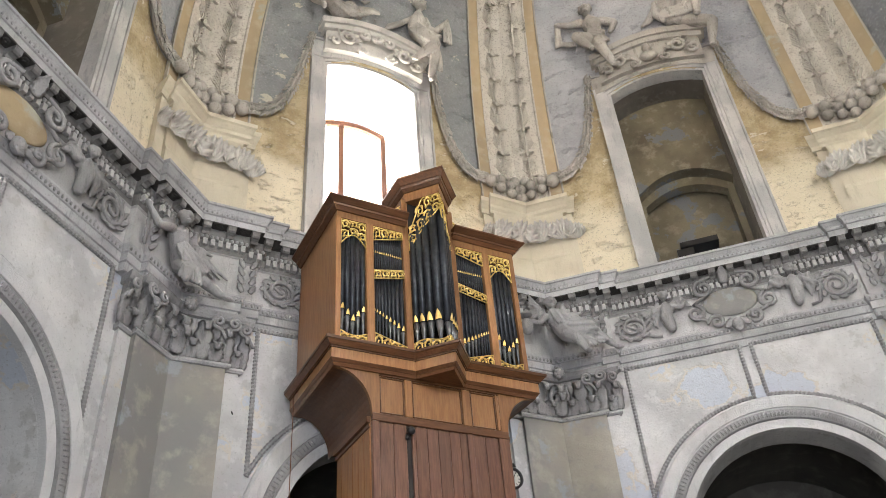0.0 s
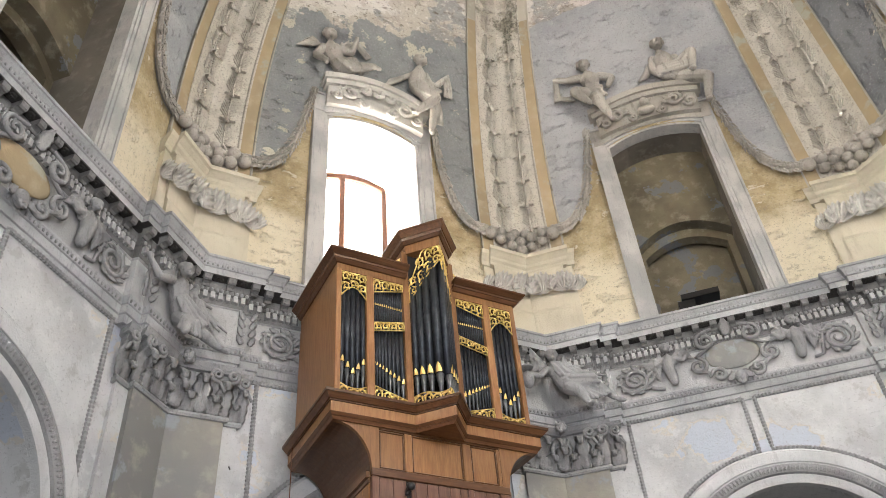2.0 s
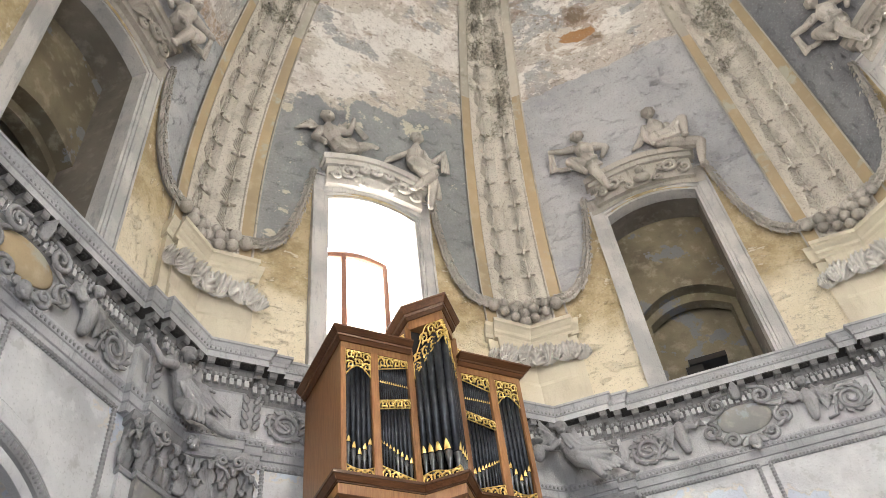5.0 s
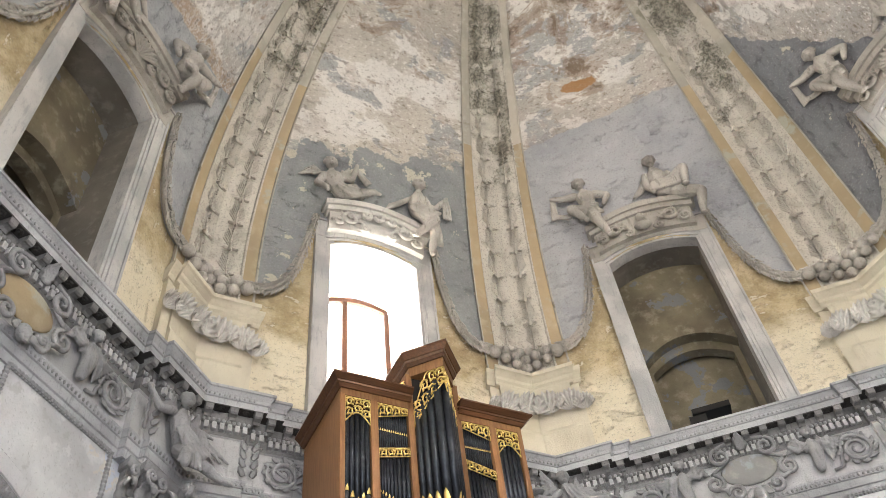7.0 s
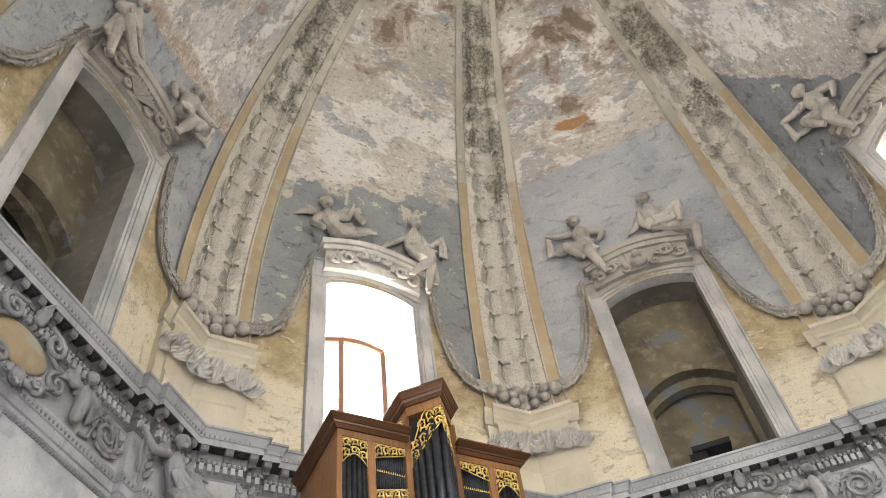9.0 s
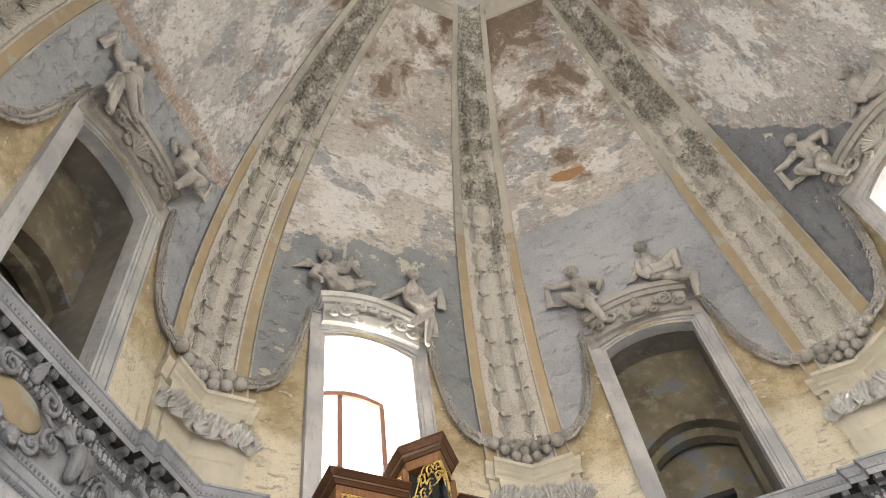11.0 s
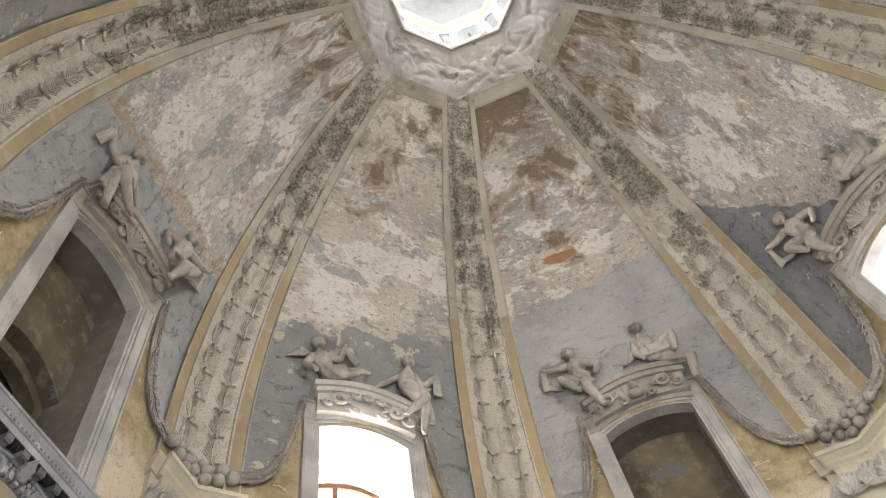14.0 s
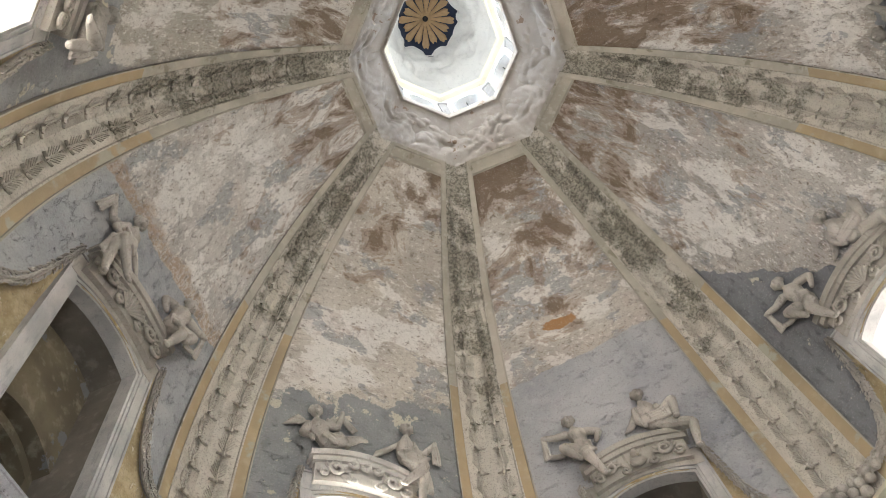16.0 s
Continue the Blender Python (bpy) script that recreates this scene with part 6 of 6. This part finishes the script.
yc = OY + 0.012
for s in (-1, 1):
    a, b2 = sorted((s * 1.335, s * 0.975))
    gilded(a, b2, lambda q: 4.96, lambda q: 5.15 - 0.05 * math.sin(math.pi * q), yc)
    gilded(a, b2, lambda q: 6.50 + 0.17 * math.sin(math.pi * q), lambda q: 6.91, yc, rows=2)
    a, b2 = sorted((s * 0.865, s * 0.42))
    gilded(a, b2, (lambda q: 4.96), (lambda q: 5.20 - 0.13 * q) if s < 0 else (lambda q: 5.07 + 0.13 * q), yc)
    gilded(a, b2, (lambda q: 6.04 + 0.1 * q) if s < 0 else (lambda q: 6.14 - 0.1 * q), (lambda q: 6.17 + 0.1 * q) if s < 0 else (lambda q: 6.27 - 0.1 * q), yc)
    gilded(a, b2, (lambda q: 6.68 + 0.12 * q) if s < 0 else (lambda q: 6.80 - 0.12 * q), lambda q: 6.91, yc)
gilded(-0.325, -0.0, lambda q: 4.96, lambda q: 5.13 + 0.03 * math.sin(6 * q), OY - 0.01, TIP + 0.0)
gilded(0.0, 0.325, lambda q: 4.96, lambda q: 5.13 + 0.03 * math.sin(6 * q), TIP + 0.0, OY - 0.01)
gilded(-0.325, 0.0, lambda q: 6.62 + 0.62 * q ** 0.8, lambda q: 6.9 + 0.6 * min(1, q * 2.2), OY - 0.01, TIP + 0.0, rows=2)
gilded(0.0, 0.325, lambda q: 6.62 + 0.62 * (1 - q) ** 0.8, lambda q: 6.9 + 0.6 * min(1, (1 - q) * 2.2), TIP + 0.0, OY - 0.01, rows=2)
gilded(-0.66, -0.38, lambda q: 7.2, lambda q: 7.24 + 0.24 * q ** 1.2, OY + 0.05, rows=1)
gilded(0.38, 0.66, lambda q: 7.2, lambda q: 7.48 - 0.24 * q ** 0.8, OY + 0.05, rows=1)
# lower case with coved brackets
BX0, BX1, LBACK = -0.925, 0.95, 6.95
for s, bx in ((-1, BX0), (1, BX1)):
    bm = bmesh.new()
    xe = s * 1.385
    curve = [(bx + (xe - bx) * (1 - math.cos(math.pi / 2 * i / 12)), 4.08 + 0.54 * math.sin(math.pi / 2 * i / 12)) for i in range(13)]
    loft(bm, [[(x, OY + 0.052, z) for x, z in curve] + [(bx, OY + 0.052, 4.64)], [(x, OBACK - 0.02, z) for x, z in curve] + [(bx, OBACK - 0.02, 4.64)]])
    part("cove", bm, M_OAKH, organ, "curved oak cove under the case")
frame_box("lower_case", BX0, BX1, OY + 0.06, LBACK, FLOOR_Z, 4.62, M_OAK)
for s, bx in ((-1, BX0), (1, BX1)):
    xe = s * 1.385
    bm = bmesh.new()
    curve = [(bx + (xe - bx) * (1 - math.cos(math.pi / 2 * i / 16)), 4.08 + 0.54 * math.sin(math.pi / 2 * i / 16)) for i in range(17)]
    inn = bx - s * 0.10
    out = curve + [(xe, 4.66), (inn, 4.66), (inn, 4.08)]
    f = [bm.verts.new((x, OY + 0.0, z)) for x, z in out]
    b_ = [bm.verts.new((x, OY + 0.05, z)) for x, z in out]
    bm.faces.new(f)
    bm.faces.new(b_[::-1])
    for i in range(len(f)):
        j = (i + 1) % len(f)
        bm.faces.new((f[i], b_[i], b_[j], f[j]))
    part("bracket", bm, M_OAK, organ, "curved oak spandrel bracket")
    frame_box("side_moulding", min(bx, bx + s * 0.05), max(bx, bx + s * 0.05), OY + 0.06, LBACK + 0.02, 3.99, 4.07, M_OAKH)
    frame_box("side_moulding", min(bx, bx + s * 0.025), max(bx, bx + s * 0.025), OY + 0.06, LBACK + 0.02, 3.93, 3.985, M_OAKH)
frame_box("top_rail", -0.82, 0.85, OY, OY + 0.05, 4.595, 4.66, M_OAKH)
frame_box("bottom_rail", -0.925, 0.95, OY - 0.002, OY + 0.05, 4.0, 4.10, M_OAKH)
for x0, x1 in ((-0.49, -0.39), (0.31, 0.43)):
    frame_box("panel_stile", x0, x1, OY, OY + 0.05, 4.10, 4.595, M_OAK)
for x0, x1 in ((-0.82, -0.495), (-0.385, 0.305), (0.435, 0.80)):
    frame_box("panel", x0, x1, OY + 0.022, OY + 0.055, 4.105, 4.59, M_OAK)
    for xa, xb, za, zb in ((x0, x1, 4.105, 4.125), (x0, x1, 4.57, 4.592), (x0, x0 + 0.018, 4.127, 4.568), (x1 - 0.018, x1, 4.127, 4.568)):
        frame_box("panel_bead", xa, xb, OY + 0.008, OY + 0.03, za, zb, M_OAKH)
for x0, x1 in ((0.80, 0.85),):
    frame_box("panel_stile", x0, x1, OY, OY + 0.05, 4.10, 4.595, M_OAK)
# boards of the lower front and of its sides
for x0, x1 in ((-0.925, -0.835), (-0.83, -0.655), (-0.652, -0.48), (-0.36, -0.21), (-0.207, -0.06), (-0.057, 0.10), (0.103, 0.24), (0.243, 0.34), (0.43, 0.60), (0.603, 0.79), (0.80, 0.95)):
    frame_box("board", x0, x1, OY + 0.018 if x0 > -0.9 and x0 < 0.79 else OY, OY + 0.06, FLOOR_Z, 3.998, M_WALN)
for x0, x1 in ((0.343, 0.427),):
    frame_box("post", x0, x1, OY, OY + 0.06, FLOOR_Z, 3.998, M_WALN)
frame_box("gap_strip", -0.477, -0.415, OY + 0.03, OY + 0.06, FLOOR_Z, 3.998, M_CASE, label="near-black strip painted as the shaded gap between the boards")
frame_box("board", -0.412, -0.363, OY + 0.018, OY + 0.06, FLOOR_Z, 3.998, M_WALN)
for i in range(6):
    y0 = OY + 0.07 + i * 0.178
    frame_box("side_board", BX0 - 0.012, BX0 + 0.01, y0, y0 + 0.174, FLOOR_Z, 3.925, M_OAK)
bm = bmesh.new()
ball(bm, (-0.46, OY - 0.06, 3.90), 0.055, 0.05, 0.05)
tube(bm, [(-0.46, OY + 0.02, 3.88), (-0.46, OY - 0.06, 3.88)], 0.016)
tube(bm, [(-0.49, OY - 0.02, 3.86), (-0.5, OY - 0.03, 3.80)], 0.022)
part("door_knob", bm, M_BLACK, organ, "small black lamp fitting", True)

# ---- wall clock ----
CLK = bay(1) @ pose(1.93, 7.28, 4.13)
clock = empty("wall_clock", CLK, "round black wall clock with a white dial on a bracket", "clock")
bm = bmesh.new()
n = 36


def disc(r, y):
    return [(r * math.cos(2 * math.pi * i / n), y, r * math.sin(2 * math.pi * i / n)) for i in range(n)]


loft(bm, [disc(0.15, 0.06), disc(0.16, -0.01), disc(0.155, -0.045), disc(0.125, -0.04), disc(0.12, -0.02), disc(0.12, 0.06)], closed_path=True)
part("case", bm, M_BLACK, clock, smooth=True)
bm = bmesh.new()
loft(bm, [disc(0.121, 0.0), disc(0.121, -0.015)])
part("dial", bm, M_DIAL, clock, "white clock dial")
for i in range(12):
    bm = bmesh.new()
    box(bm, -0.005, 0.005, -0.019, -0.014, 0.082, 0.112)
    bm.transform(Matrix.Rotation(math.pi / 6 * i, 4, "Y"))
    part("hour_bar", bm, M_BLACK, clock)
for a, L, w in ((175, 0.095, 0.004), (25, 0.065, 0.006)):
    bm = bmesh.new()
    box(bm, -w, w, -0.024, -0.02, -0.015, L)
    bm.transform(Matrix.Rotation(radians(a), 4, "Y"))
    part("pointer", bm, M_BLACK, clock)
bm = bmesh.new()
ball(bm, (0, -0.01, 0.2), 0.05, 0.035, 0.035)
tube(bm, [(-0.07, 0, 0.185), (-0.03, -0.01, 0.225), (0.03, -0.01, 0.225), (0.07, 0, 0.185)], 0.014)
tube(bm, [(0.02, 0, 0.22), (-0.01, 0.04, 0.32)], 0.008)
part("crest", bm, M_BLACK, clock, smooth=True)

# ---- bell cord and small fittings ----
bm = bmesh.new()
tube(bm, [(-1.55 + OX, 6.9, 4.75), (-1.55 + OX, 6.9, FLOOR_Z + 0.2)], 0.006, 6)
ob = obj("pull_cord", bm, M_WINW)
ob.matrix_basis = bay(1)
tagged(ob, "thin brown cord hanging beside the organ", "cord")
for k, u, z in ((1, -2.16, 4.62),):
    bm = bmesh.new()
    tube(bm, [(u, 7.56, z), (u, 7.47, z), (u - 0.02, 7.45, z + 0.03)], 0.009, 6)
    tube(bm, [(u - 0.025, 7.5, z), (u + 0.025, 7.5, z)], 0.007, 6)
    ob = obj("wall_hook", bm, M_IRON)
    ob.matrix_basis = bay(k)
    tagged(ob, "small dark iron hook on the wall", "hook")
